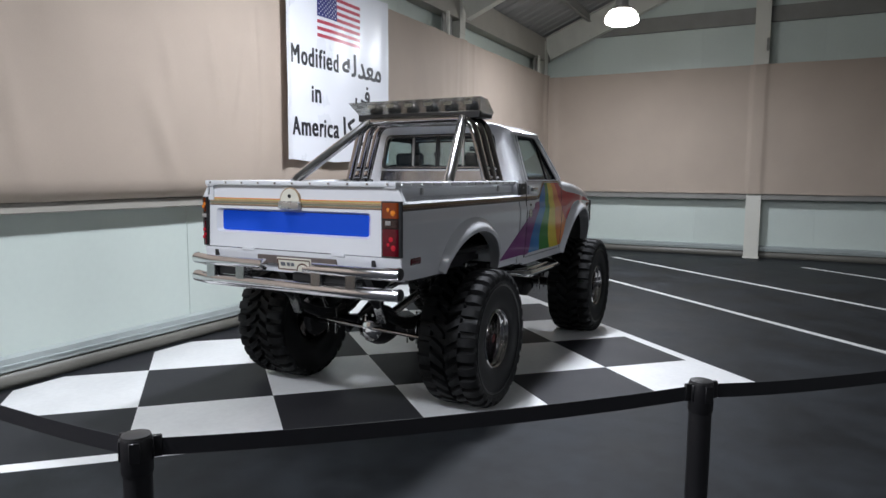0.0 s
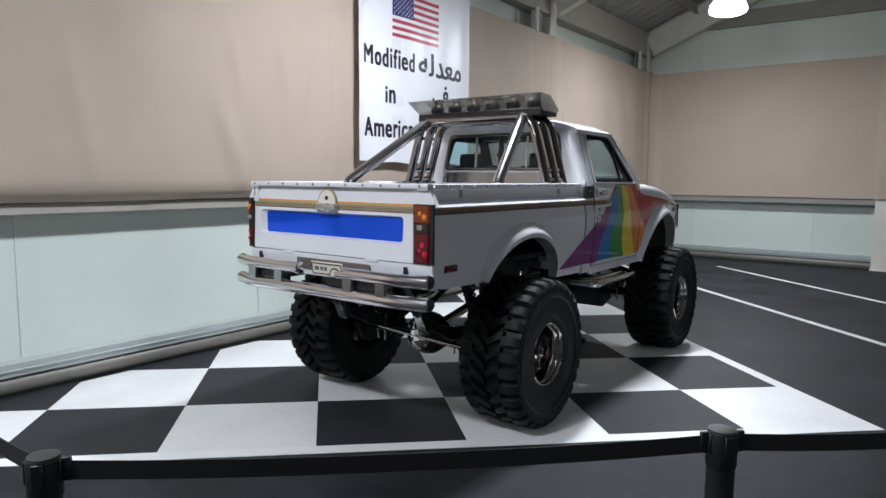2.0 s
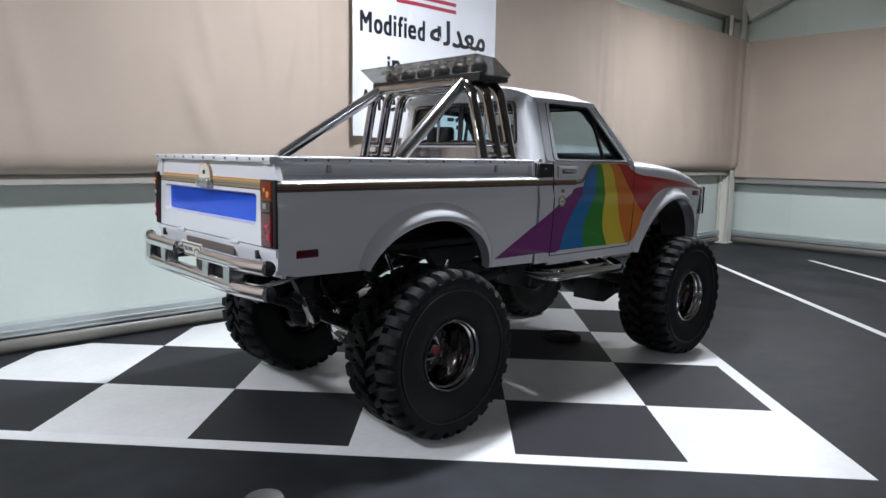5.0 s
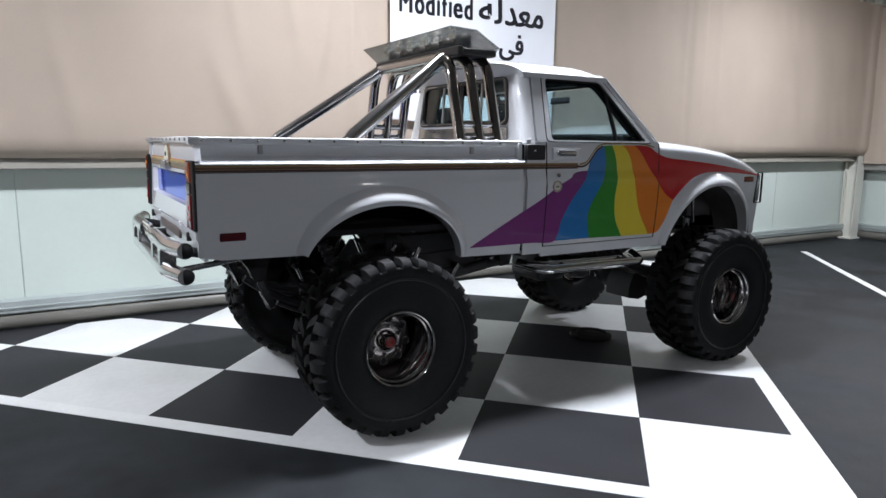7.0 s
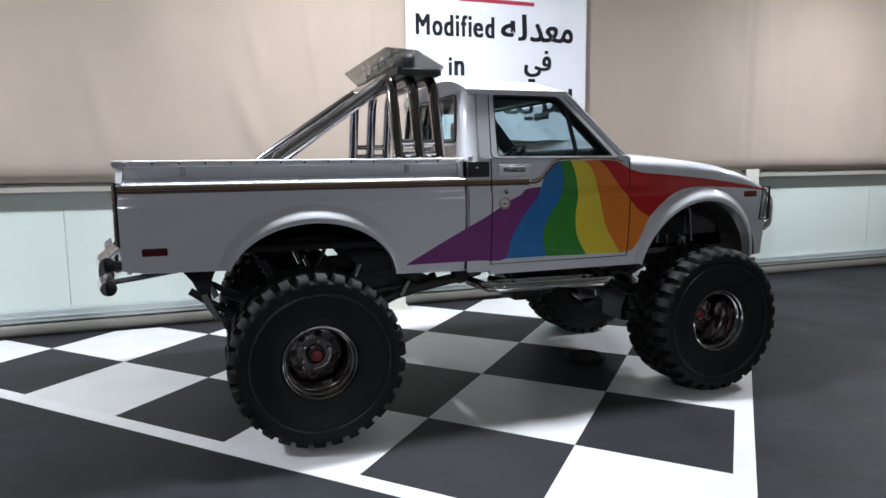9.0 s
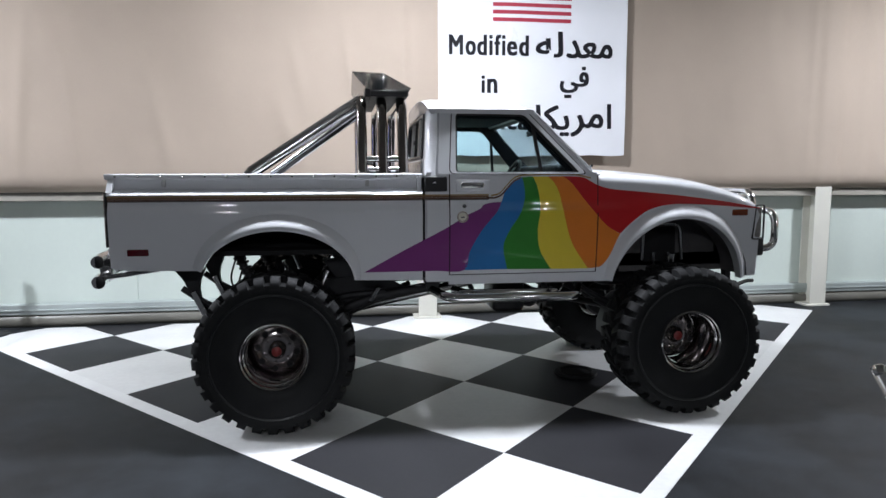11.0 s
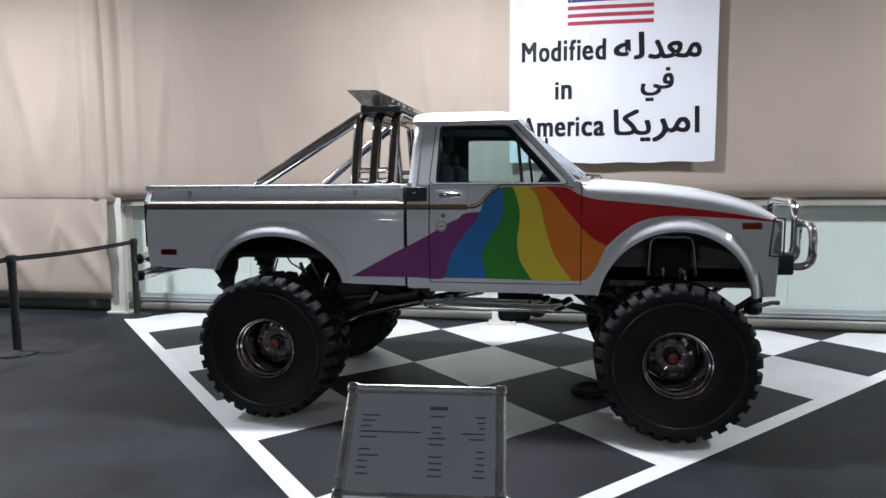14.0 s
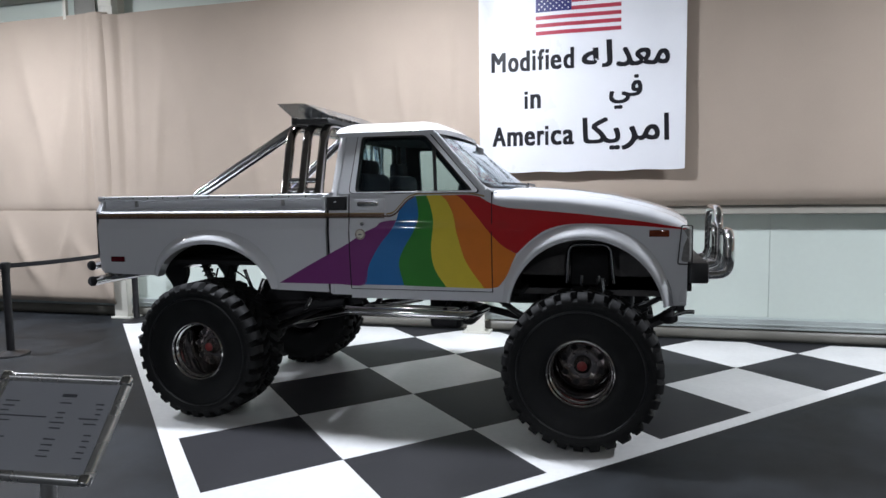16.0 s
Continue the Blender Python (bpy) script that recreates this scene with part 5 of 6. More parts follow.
def build_wheel(x, y, s, spin, deep):
    w = empty("wheel", 0, 0, 0)
    w.parent = truck
    w.matrix_basis = pose(x, y, AXLE_Z, 0, 0, 0 if s < 0 else 180) @ pose(0, 0, 0, 0, spin, 0)
    w["label"] = "huge mud tyre on a chrome rim"
    part("tyre", TYRE, M_TYRE, w, "chunky lugged black tyre", 30)
    part("sidewall_bead", BEAD, M_BEAD, w)
    for e in (-1, 1):
        for inner in (False, True):
            for k in range(N_LUG):
                turn = pose(0, 0, 0, 0, 360 * (k + (0.5 if e > 0 else 0) + (0.42 if inner else 0)) / N_LUG, 0)
                if (e, inner) not in lug_mesh:
                    ob = part("tread_lug", lug_geo(e, inner), M_LUG, w, "", 50)
                    lug_mesh[(e, inner)] = ob.data
                else:
                    ob = new("tread_lug", lug_mesh[(e, inner)])
                    ob.parent = w
                ob.matrix_basis = turn
    part("rim", RIM, M_RIM, w, "deep dished chrome rim")
    part("wheel_disc", moved(DISC, pose(0, deep, 0)), M_DISC, w)
    for k in range(8):
        a = 2 * math.pi * k / 8
        part("vent_hole", moved(lathe([(0.0, -0.008), (0.020, -0.008), (0.025, 0.006)], 14, "y"), pose(0.120 * math.cos(a), deep - 0.039, 0.120 * math.sin(a))), M_LINER, w)
        part("hole_rim", moved(lathe([(0.0205 + 0.003 * math.cos(q), -0.010 + 0.003 * math.sin(q)) for q in (0, 1.57, 3.14, 4.71)], 14, "y", True), pose(0.120 * math.cos(a), deep - 0.039, 0.120 * math.sin(a))), M_CHROME_D, w)
    for k in range(6):
        a = 2 * math.pi * (k + 0.5) / 6
        part("wheel_nut", moved(lathe([(0.0, -0.022), (0.009, -0.020), (0.011, -0.012), (0.011, 0.01)], 6, "y"), pose(0.080 * math.cos(a), deep - 0.053, 0.080 * math.sin(a))), M_CHROME_R, w)
    part("hub", moved(lathe([(0.0, -0.105), (0.030, -0.102), (0.040, -0.09), (0.042, -0.06), (0.050, -0.052), (0.054, 0.0)], 24, "y"), pose(0, deep, 0)), M_CHROME_R, w)
    part("hub_cap", moved(lathe([(0.0, -0.113), (0.020, -0.112), (0.029, -0.106), (0.031, -0.098), (0.0, -0.098)], 20, "y"), pose(0, deep, 0)), M_REDCAP, w, "dull red hub cap")
    return w


W_REAR, W_FRONT = 0.826, 0.852
build_wheel(-1.290, -W_REAR, -1, 8, 0.06)
build_wheel(-1.290, W_REAR, 1, 31, 0.06)
build_wheel(1.335, -W_FRONT, -1, 19, 0.105)
build_wheel(1.335, W_FRONT, 1, 47, 0.105)

# ---- running gear
RAIL = [(-2.12, 0.96), (-1.80, 0.99), (-1.66, 1.045), (-1.02, 1.045), (-0.80, 0.96), (-0.60, 0.90), (1.92, 0.90)]
g = join(prism([(x, z) for x, z in RAIL] + [(x, z + (0.06 if -1.7 < x < -1 else 0.09)) for x, z in reversed(RAIL)], lambda u, w, d: (u, -0.42 + d, w), 0.08))
fr = pair("chassis_frame", g, M_CHASSIS, truck, "dark steel ladder chassis")
for x, z in ((-2.05, 0.97), (-1.5, 1.045), (-0.75, 0.945), (-0.1, 0.905), (0.65, 0.905), (1.75, 0.905)):
    part("cross_member", box(x - 0.035, x + 0.035, -0.36, 0.36, z, z + 0.06, 0.01, 1), M_CHASSIS, fr)
SPRING_Y = 0.37
for x, off in ((-1.290, 0.0), (1.335, 0.16)):
    ax = part("axle", tube([(x, -0.76, AXLE_Z), (x, 0.76, AXLE_Z)], 0.045, 14), M_CHASSIS, truck, "live axle with chrome differential cover")
    part("differential", moved(lathe([(0.05, -0.18), (0.10, -0.13), (0.145, -0.06), (0.155, 0.0), (0.145, 0.06), (0.10, 0.13), (0.05, 0.18)], 22, "y"), pose(x, off, AXLE_Z)), M_CHASSIS, ax)
    e = -1 if x < 0 else 1
    part("diff_cover", moved(lathe([(0.0, 0.05), (0.04, 0.047), (0.075, 0.032), (0.092, 0.01), (0.105, 0.0), (0.105, -0.03)], 20, "x"), pose(x + e * 0.12, off, AXLE_Z, 0, 0, 0 if e > 0 else 180)), M_CHROME, ax, "chrome differential cover")
    for k in range(10):
        a = 2 * math.pi * k / 10
        part("cover_bolt", moved(lathe([(0, 0.012), (0.010, 0.010), (0.011, 0)], 6, "x"), pose(x + e * 0.125, off + 0.097 * math.cos(a), AXLE_Z + 0.097 * math.sin(a), 0, 0, 0 if e > 0 else 180)), M_CHROME_D, ax)
    for s in (-1, 1):
        part("hub_flange", moved(lathe([(0.0, 0.0), (0.13, 0.0), (0.15, 0.02), (0.15, 0.05), (0.10, 0.07)], 24, "y"), pose(x, s * 0.58, AXLE_Z)), M_CHASSIS, ax)
        sx = x + (-0.05 if x < 0 else 0.0)
        lf = part("leaf_spring", tube([(sx + t * 0.60, s * SPRING_Y, AXLE_Z + 0.09 + 0.24 * t * t) for t in [k / 6 for k in range(-6, 7)]], 0.022, 8), M_CHASSIS, truck, "arched leaf spring pack")
        part("leaf", tube([(sx + t * 0.42, s * SPRING_Y, AXLE_Z + 0.058 + 0.22 * t * t * 0.55) for t in [k / 5 for k in range(-5, 6)]], 0.020, 8), M_CHASSIS, lf)
        part("leaf", tube([(sx + t * 0.24, s * SPRING_Y, AXLE_Z + 0.035 + 0.05 * t * t) for t in [k / 4 for k in range(-4, 5)]], 0.018, 8), M_CHASSIS, lf)
        for q in (-0.55, 0.60):
            hx = sx + q
            if x < 0 and q < 0:
                outline = [(hx - 0.115, 1.00), (hx - 0.085, 0.93), (hx - 0.035, 0.865), (hx - 0.005, 0.80), (hx + 0.015, 0.735), (hx + 0.070, 0.735), (hx + 0.062, 0.80), (hx + 0.070, 0.86), (hx + 0.100, 0.93), (hx + 0.105, 1.00)]
                part("spring_hanger", prism(outline, lambda u, w, d: (u, s * SPRING_Y - 0.03 + d, w), 0.06), M_CHASSIS, lf, "curved black spring hanger")
                part("shackle", moved(box(-0.022, 0.022, -0.036, 0.036, -0.14, 0.04, 0.006, 1), pose(hx + 0.040, s * SPRING_Y, 0.755, 0, -24, 0)), M_CHROME_D, lf)
            else:
                part("shackle", box(hx - 0.025, hx + 0.025, s * SPRING_Y - 0.03, s * SPRING_Y + 0.03, AXLE_Z + 0.28, 0.93, 0.006, 1), M_CHASSIS, lf)
        for q in (-0.07, 0.07):
            part("u_bolt", tube([(sx + q, s * SPRING_Y - 0.04, AXLE_Z - 0.08), (sx + q, s * SPRING_Y - 0.04, AXLE_Z + 0.12), (sx + q, s * SPRING_Y + 0.04, AXLE_Z + 0.12), (sx + q, s * SPRING_Y + 0.04, AXLE_Z - 0.08)], 0.009, 6), M_CHROME_D, lf)
        if x > 0:
            sh = part("shock_absorber", tube([(x + 0.05, s * 0.50, AXLE_Z + 0.02), (x + 0.075, s * 0.50, AXLE_Z + 0.24)], 0.024, 10), M_CHROME_D, truck, "chrome bodied shock absorber")
            part("shock_body", tube([(x + 0.072, s * 0.50, AXLE_Z + 0.22), (x + 0.10, s * 0.50, 0.99)], 0.034, 12), M_CHROME, sh)
for s in (-1, 1):
    part("link_bar", tube([(-1.30, s * 0.30, AXLE_Z - 0.08), (-0.42, s * 0.34, 0.80)], 0.024, 10), M_CHASSIS, truck, "black steel traction bar")
    part("shock_hoop", tube(fillet([(1.215, s * 0.50, 0.95), (1.225, s * 0.50, 1.205), (1.495, s * 0.50, 1.205), (1.515, s * 0.50, 0.95)], 0.06), 0.013, 10), M_CHROME_B, truck, "chrome shock absorber hoop")
    part("inner_wing", box(0.90, 1.90, min(s * 0.40, s * 0.42), max(s * 0.40, s * 0.42), 0.86, 1.40), M_INNER, truck)
    part("wheel_house", box(-1.72, -0.78, min(s * 0.50, s * 0.52), max(s * 0.50, s * 0.52), 1.06, 1.30), M_LINER, truck)
    rows = []
    for k in range(17):
        t = math.pi * k / 16
        x, z = -1.252 + 0.47 * math.cos(t), 0.97 + 0.30 * math.sin(t)
        rows.append([(x, s * 0.79, max(z, 1.05)), (x, s * 0.50, max(z, 1.05))])
    part("arch_liner", shell(rows, (0, 0, 0.01)), M_LINER, truck)
    rows = []
    for k in range(17):
        t = math.pi * k / 16
        x, z = 1.345 + 0.52 * math.cos(t), 0.86 + 0.43 * math.sin(t)
        rows.append([(x, s * 0.76, z), (x, s * 0.40, z)])
    part("arch_liner", shell(rows, (0, 0, 0.01)), M_INNER, truck)
    # side step
    sp = part("side_step", tube(fillet([(-0.30, s * 0.66, 0.80), (-0.22, s * 0.84, 0.775), (0.62, s * 0.84, 0.765), (0.70, s * 0.66, 0.79)], 0.07), 0.029, 14), M_CHROME, truck, "chrome tubular side step")
    part("step_tube", tube(fillet([(-0.16, s * 0.66, 0.80), (-0.10, s * 0.765, 0.79), (0.50, s * 0.765, 0.785), (0.56, s * 0.66, 0.80)], 0.05), 0.026, 12), M_CHROME, sp)
    for x in (-0.05, 0.45):
        part("step_bracket", tube([(x, s * 0.84, 0.77), (x, s * 0.42, 0.90)], 0.018, 8), M_CHASSIS, sp)
    part("steering_link", tube([(1.55, s * 0.55, 0.60), (1.86, s * 0.45, 0.72)], 0.016, 8), M_CHASSIS, truck)
for s in (-1, 1):
    bar = part("ladder_bar", tube([(-1.20, s * 0.47, 0.545), (-0.66, s * 0.46, 0.735), (-0.30, s * 0.45, 0.790)], 0.034, 12), M_CHASSIS, truck, "black steel traction bar")
    part("upper_bar", tube([(-1.20, s * 0.47, 0.65), (-0.86, s * 0.465, 0.745), (-0.60, s * 0.46, 0.765)], 0.024, 10), M_CHASSIS, bar)
    part("gusset", prism([(-1.16, 0.55), (-1.16, 0.66), (-1.00, 0.86), (-0.62, 0.88), (-0.48, 0.80), (-0.52, 0.755), (-0.70, 0.71)], lambda u, w, d: (u, s * 0.44 - 0.012 + d, w), 0.024), M_CHASSIS, bar)
    part("pivot_bracket", prism([(-0.36, 0.90), (-0.20, 0.90), (-0.25, 0.765), (-0.31, 0.755)], lambda u, w, d: (u, s * 0.45 - 0.045 + d, w), 0.09), M_CHASSIS, bar)
    part("clamp", moved(box(-0.016, 0.016, -0.048, 0.048, -0.055, 0.055, 0.005, 1), pose(-0.675, s * 0.46, 0.755, 0, 32, 0)), M_CHROME_D, bar, "bare steel clamp plate")
    part("body_mount", prism([(-1.02, 0.99), (-0.60, 0.99), (-0.60, 0.88), (-0.74, 0.83), (-0.90, 0.83)], lambda u, w, d: (u, s * 0.40 - 0.04 + d, w), 0.08), M_CHASSIS, truck)
    rows = []
    for k in range(121):
        q = 2 * math.pi * k / 12
        rows.append((-1.560 + 0.17 * k / 120 + 0.030 * math.cos(q), s * 0.485 + 0.040 * math.sin(q), 1.045 - 0.33 * k / 120 + 0.016 * math.cos(q)))
    coil = part("coil_shock", tube([(-1.565, s * 0.485, 1.05), (-1.38, s * 0.485, 0.68)], 0.026, 10), M_CHASSIS, truck, "coil-over damper leaning above the axle")
    part("coil", tube(rows, 0.0075, 6), M_CHASSIS, coil)
    part("damper_rod", tube([(-1.385, s * 0.485, 0.69), (-1.33, s * 0.485, 0.56)], 0.016, 10), M_CHROME_D, coil)
    part("stay_rod", tube([(-0.98, s * 0.60, 0.94), (-1.06, s * 0.60, 0.76)], 0.016, 10), M_CHROME_B, truck, "bright plated damper rod")
    part("stay_rod", tube([(-1.28, s * 0.36, 0.98), (-1.22, s * 0.36, 0.83)], 0.014, 10), M_CHROME_B, truck)
    part("shock_tower", box(1.235, 1.485, min(s * 0.43, s * 0.47), max(s * 0.43, s * 0.47), 0.93, 1.18, 0.02, 2), M_LINER, truck)
    for q in (1.31, 1.42):
        part("shock_bolt", tube([(q, s * 0.48, 0.90), (q, s * 0.48, 1.00)], 0.012, 8), M_CHROME_B, truck)
part("front_skid", prism([(1.06, 0.44), (1.06, 0.350), (1.17, 0.330), (1.42, 0.40), (1.42, 0.56), (1.10, 0.54)], lambda u, w, d: (u, -0.30 + d, w), 0.26), M_CHASSIS, truck, "black steel skid box under the front axle")
part("drive_shaft", tube([(-1.17, 0.02, AXLE_Z + 0.02), (0.05, 0.05, 0.74)], 0.034, 12), M_CHROME_D, truck)
part("front_drive_shaft", tube([(1.25, 0.16, AXLE_Z + 0.02), (0.25, 0.14, 0.72)], 0.028, 12), M_CHASSIS, truck)
part("transfer_case", box(0.19, 0.43, -0.26, 0.12, 0.552, 0.92, 0.04, 3), M_CHASSIS, truck)
part("case_flange", moved(lathe([(0.0, -0.12), (0.06, -0.12), (0.075, -0.10), (0.075, 0.10), (0.06, 0.12), (0.0, 0.12)], 18, "y"), pose(0.475, -0.10, 0.655)), M_CHASSIS, truck)
part("gearbox", box(0.40, 1.05, -0.15, 0.17, 0.74, 1.02, 0.06, 3), M_CHASSIS, truck)
part("engine_sump", box(1.0, 1.65, -0.20, 0.20, 0.72, 1.15, 0.06, 3), M_CHASSIS, truck)
part("fuel_tank", box(-0.80, -0.38, -0.30, 0.30, 0.86, 1.04, 0.05, 3), M_CHASSIS, truck)
part("skid_plate", box(0.20, 0.55, -0.52, -0.25, 0.69, 0.73, 0.008, 1), M_CHASSIS, truck)
part("under_floor", box(-0.35, 0.90, -0.74, 0.74, 0.86, 0.885), M_LINER, truck)
part("exhaust", tube(fillet([(0.6, -0.25, 0.84), (-0.6, -0.30, 0.84), (-0.80, -0.31, 0.85), (-0.95, -0.34, 0.80)], 0.08), 0.03, 10), M_CHASSIS, truck)
part("brake_hose", tube([(-1.34, -0.46, 1.03), (-1.31, -0.46, 0.985), (-1.26, -0.45, 0.955), (-1.20, -0.43, 0.90), (-1.18, -0.40, 0.78)], 0.0065, 6), M_LINER, truck)
for pts in ([(-1.62, -0.20, 0.97), (-1.66, -0.20, 0.84), (-1.60, -0.22, 0.70), (-1.46, -0.24, 0.64)], [(-1.56, -0.12, 0.98), (-1.62, -0.13, 0.78), (-1.54, -0.16, 0.66), (-1.40, -0.20, 0.60)]):
    part("cable_loop", tube(fillet(pts, 0.05), 0.007, 6), M_LINER, truck, "thin black hose under the bed")
part("track_bar", tube([(-1.44, -0.62, AXLE_Z - 0.03), (-1.44, 0.62, AXLE_Z + 0.04)], 0.016, 10), M_CHROME_R, truck, "chrome track bar behind the axle")

# ---------------------------------------------------------------- banner
BY = 4.742


def banner_y(x, z):
    curl = 0.055 * math.exp(-((x - 0.10) / 0.085) ** 2) + 0.022 * math.exp(-((x - 2.146) / 0.10) ** 2)
    return BY - curl + 0.010 * noise.noise((x * 1.7, z * 0.8, 5.0)) + 0.005 * noise.noise((x * 3.7, z * 2.0, 9.0))


rows = []
for j in range(25):
    z = lerp(1.765, 3.82, j / 24)
    rows.append([(x, banner_y(x, z), z - 0.008 * math.sin(math.pi * i / 56) + (0.006 * math.sin(i * 0.45) if j == 0 else 0.0)) for i, x in enumerate([lerp(0.100, 2.140, i / 56) for i in range(57)])])
banner = tagged(part("banner", shell(rows, (0, 0.004, 0)), M_BANNER, None, sharp=80), "white vinyl banner with printed flag and black bilingual lettering", "banner")


def printed(x0, x1, z0, z1, lift, n=12):
    xs = [lerp(x0, x1, i / n) for i in range(n + 1)]
    return shell([[(x, banner_y(x, z) - lift, z) for x in xs] for z in (z0, (z0 + z1) / 2, z1)], (0, 0.0006, 0))


def outline(text):
    """The flat mesh of a text in the built-in font, in a unit box."""
    cu = bpy.data.curves.new("text", "FONT")
    cu.body, cu.size, cu.resolution_u = text, 1.0, 3
    tmp = bpy.data.objects.new("tmp_text", cu)
    scene.collection.objects.link(tmp)
    bpy.context.view_layer.update()
    me = bpy.data.meshes.new_from_object(tmp.evaluated_get(bpy.context.evaluated_depsgraph_get()))
    bpy.data.objects.remove(tmp)
    co = np.array([v.co[:] for v in me.vertices])
    faces = [tuple(f.vertices) for f in me.polygons]
    bpy.data.meshes.remove(me)
    lo, hi = co.min(0), co.max(0)
    return [((p[0] - lo[0]) / (hi[0] - lo[0]), (p[1] - lo[1]) / (hi[1] - lo[1])) for p in co], faces


def letters(name, text, x0, x1, z0, z1, fat=0.0):
    """Bold lettering between x0 and x1: a few copies of the thin strokes, each shifted a little."""
    co, faces = outline(text)
    bold = []
    for k, (dx, dz) in enumerate(((0, 0), (-1, -1), (1, -1), (-1, 1), (1, 1), (-0.4, 0.6), (0.4, -0.6))):
        g = []
        for u, w in co:
            x = lerp(x0 + fat, x1 - fat, u) + dx * fat
            z = lerp(z0 + fat * 0.5, z1 - fat * 0.5, w) + dz * fat * 0.5
            g.append((x, banner_y(x, z) - 0.0022 - 0.00012 * k, z))
        bold.append((g, faces))
    return part(name, join(*bold), M_INK, banner)


# each letter: text, left, right, foot, head
MODIFIED = (("M", 0.219, 0.370, 2.798, 3.000), ("o", 0.393, 0.505, 2.794, 2.943), ("d", 0.516, 0.621, 2.796, 3.006), ("i", 0.645, 0.682, 2.800, 3.008),
            ("f", 0.700, 0.770, 2.800, 3.010), ("i", 0.780, 0.817, 2.800, 3.007), ("e", 0.832, 0.944, 2.797, 2.946), ("d", 0.962, 1.069, 2.797, 3.008))
AMERICA = (("A", 0.225, 0.368, 2.034, 2.235), ("m", 0.381, 0.546, 2.034, 2.182), ("e", 0.561, 0.674, 2.032, 2.184), ("r", 0.694, 0.769, 2.034, 2.186),
           ("i", 0.776, 0.813, 2.034, 2.232), ("c", 0.833, 0.943, 2.032, 2.184), ("a", 0.957, 1.071, 2.032, 2.186))
IN = (("i", 0.563, 0.600, 2.412, 2.592), ("n", 0.624, 0.734, 2.412, 2.560))
for word in (MODIFIED, AMERICA, IN):
    for text, x0, x1, z0, z1 in word:
        letters("letter", text, x0, x1, z0, z1, 0.0085)
ARABIC = (("\ufeea\ufedf", 1.144, 1.447, 2.790, 3.059), ("\ufeaa\ufecc\ufee3", 1.480, 1.990, 2.787, 2.976), ("\ufef2\ufed3", 1.415, 1.735, 2.370, 2.703),
          ("\ufe8e\ufedc\ufef3", 1.154, 1.526, 1.968, 2.297), ("\ufeae\ufee3", 1.539, 1.904, 1.963, 2.206), ("\ufe8d", 1.941, 1.992, 2.048, 2.312))
for text, x0, x1, z0, z1 in ARABIC:
    letters("lettering", text, x0, x1, z0, z1, 0.009)

FX0, FX1, FZ0, FZ1 = 0.683, 1.528, 3.147, 3.640
sh = (FZ1 - FZ0) / 13
for k in range(7):
    x0 = FX0 if k < 4 else FX0 + 0.362
    part("flag_stripe", printed(x0, FX1, FZ0 + 2 * k * sh, FZ0 + (2 * k + 1) * sh, 0.0022), M_INK_RED, banner)
canton = part("flag_canton", printed(FX0, FX0 + 0.36, FZ0 + 6 * sh, FZ1, 0.0028), M_INK_BLUE, banner)
stars = []
for r in range(9):
    for c in range(6 if r % 2 == 0 else 5):
        x = FX0 + 0.032 + c * 0.0592 + (0.0296 if r % 2 else 0)
        z = FZ0 + 6 * sh + 0.027 + r * 0.0262
        pts = [(x + (0.012 if k % 2 == 0 else 0.005) * math.sin(math.pi * k / 5), z + (0.012 if k % 2 == 0 else 0.005) * math.cos(math.pi * k / 5)) for k in range(10)]
        stars.append(prism(pts, lambda u, w, d: (u, banner_y(u, w) - 0.0042 + d, w), 0.0008))
tagged(part("flag_stars", join(*stars), M_BANNER, canton), kind="stuff")
for ex in (0.15, 2.10):
    part("banner_eyelet", moved(lathe([(0.014, 0.002), (0.014, -0.002), (0.008, -0.002), (0.008, 0.002)], 12, "y", True), pose(ex, BY - 0.006, 3.77)), M_CHROME_D, banner)


# ---------------------------------------------------------------- queue posts and belts
def queue_post(x, y, rz=0):
    p = tagged(empty("queue_post", x, y, 0, rz), "black retractable belt queue post on a round base", "barrier post", "queue posts")
    part("base", lathe([(0.0, 0.0), (0.165, 0.0), (0.17, 0.008), (0.165, 0.018), (0.06, 0.034), (0.035, 0.05), (0.0, 0.05)], 32, "z"), M_POST, p)
    part("tube", lathe([(0.0, 0.04), (0.0365, 0.04), (0.0365, 0.832), (0.0, 0.832)], 24, "z"), M_POST, p)
    part("head", lathe([(0.0, 0.827), (0.037, 0.827), (0.040, 0.834), (0.040, 0.918), (0.038, 0.926), (0.0, 0.926)], 28, "z"), M_POST, p)
    part("cap", lathe([(0.0, 0.925), (0.037, 0.925), (0.036, 0.932), (0.03, 0.934), (0.0, 0.934)], 28, "z"), M_POSTCAP, p)
    for k in range(4):
        part("belt_clip", moved(box(0.034, 0.0425, -0.014, 0.014, 0.866, 0.922, 0.002, 1), pose(0, 0, 0, 0, 0, 45 + 90 * k)), M_POST, p)
    return p


POSTS = [(-4.34, 4.72), (-4.345, 2.94), (-4.382, 1.431), (-3.203, 0.190), (-2.32, -0.72)]
for x, y in POSTS[:4]:
    queue_post(x, y)


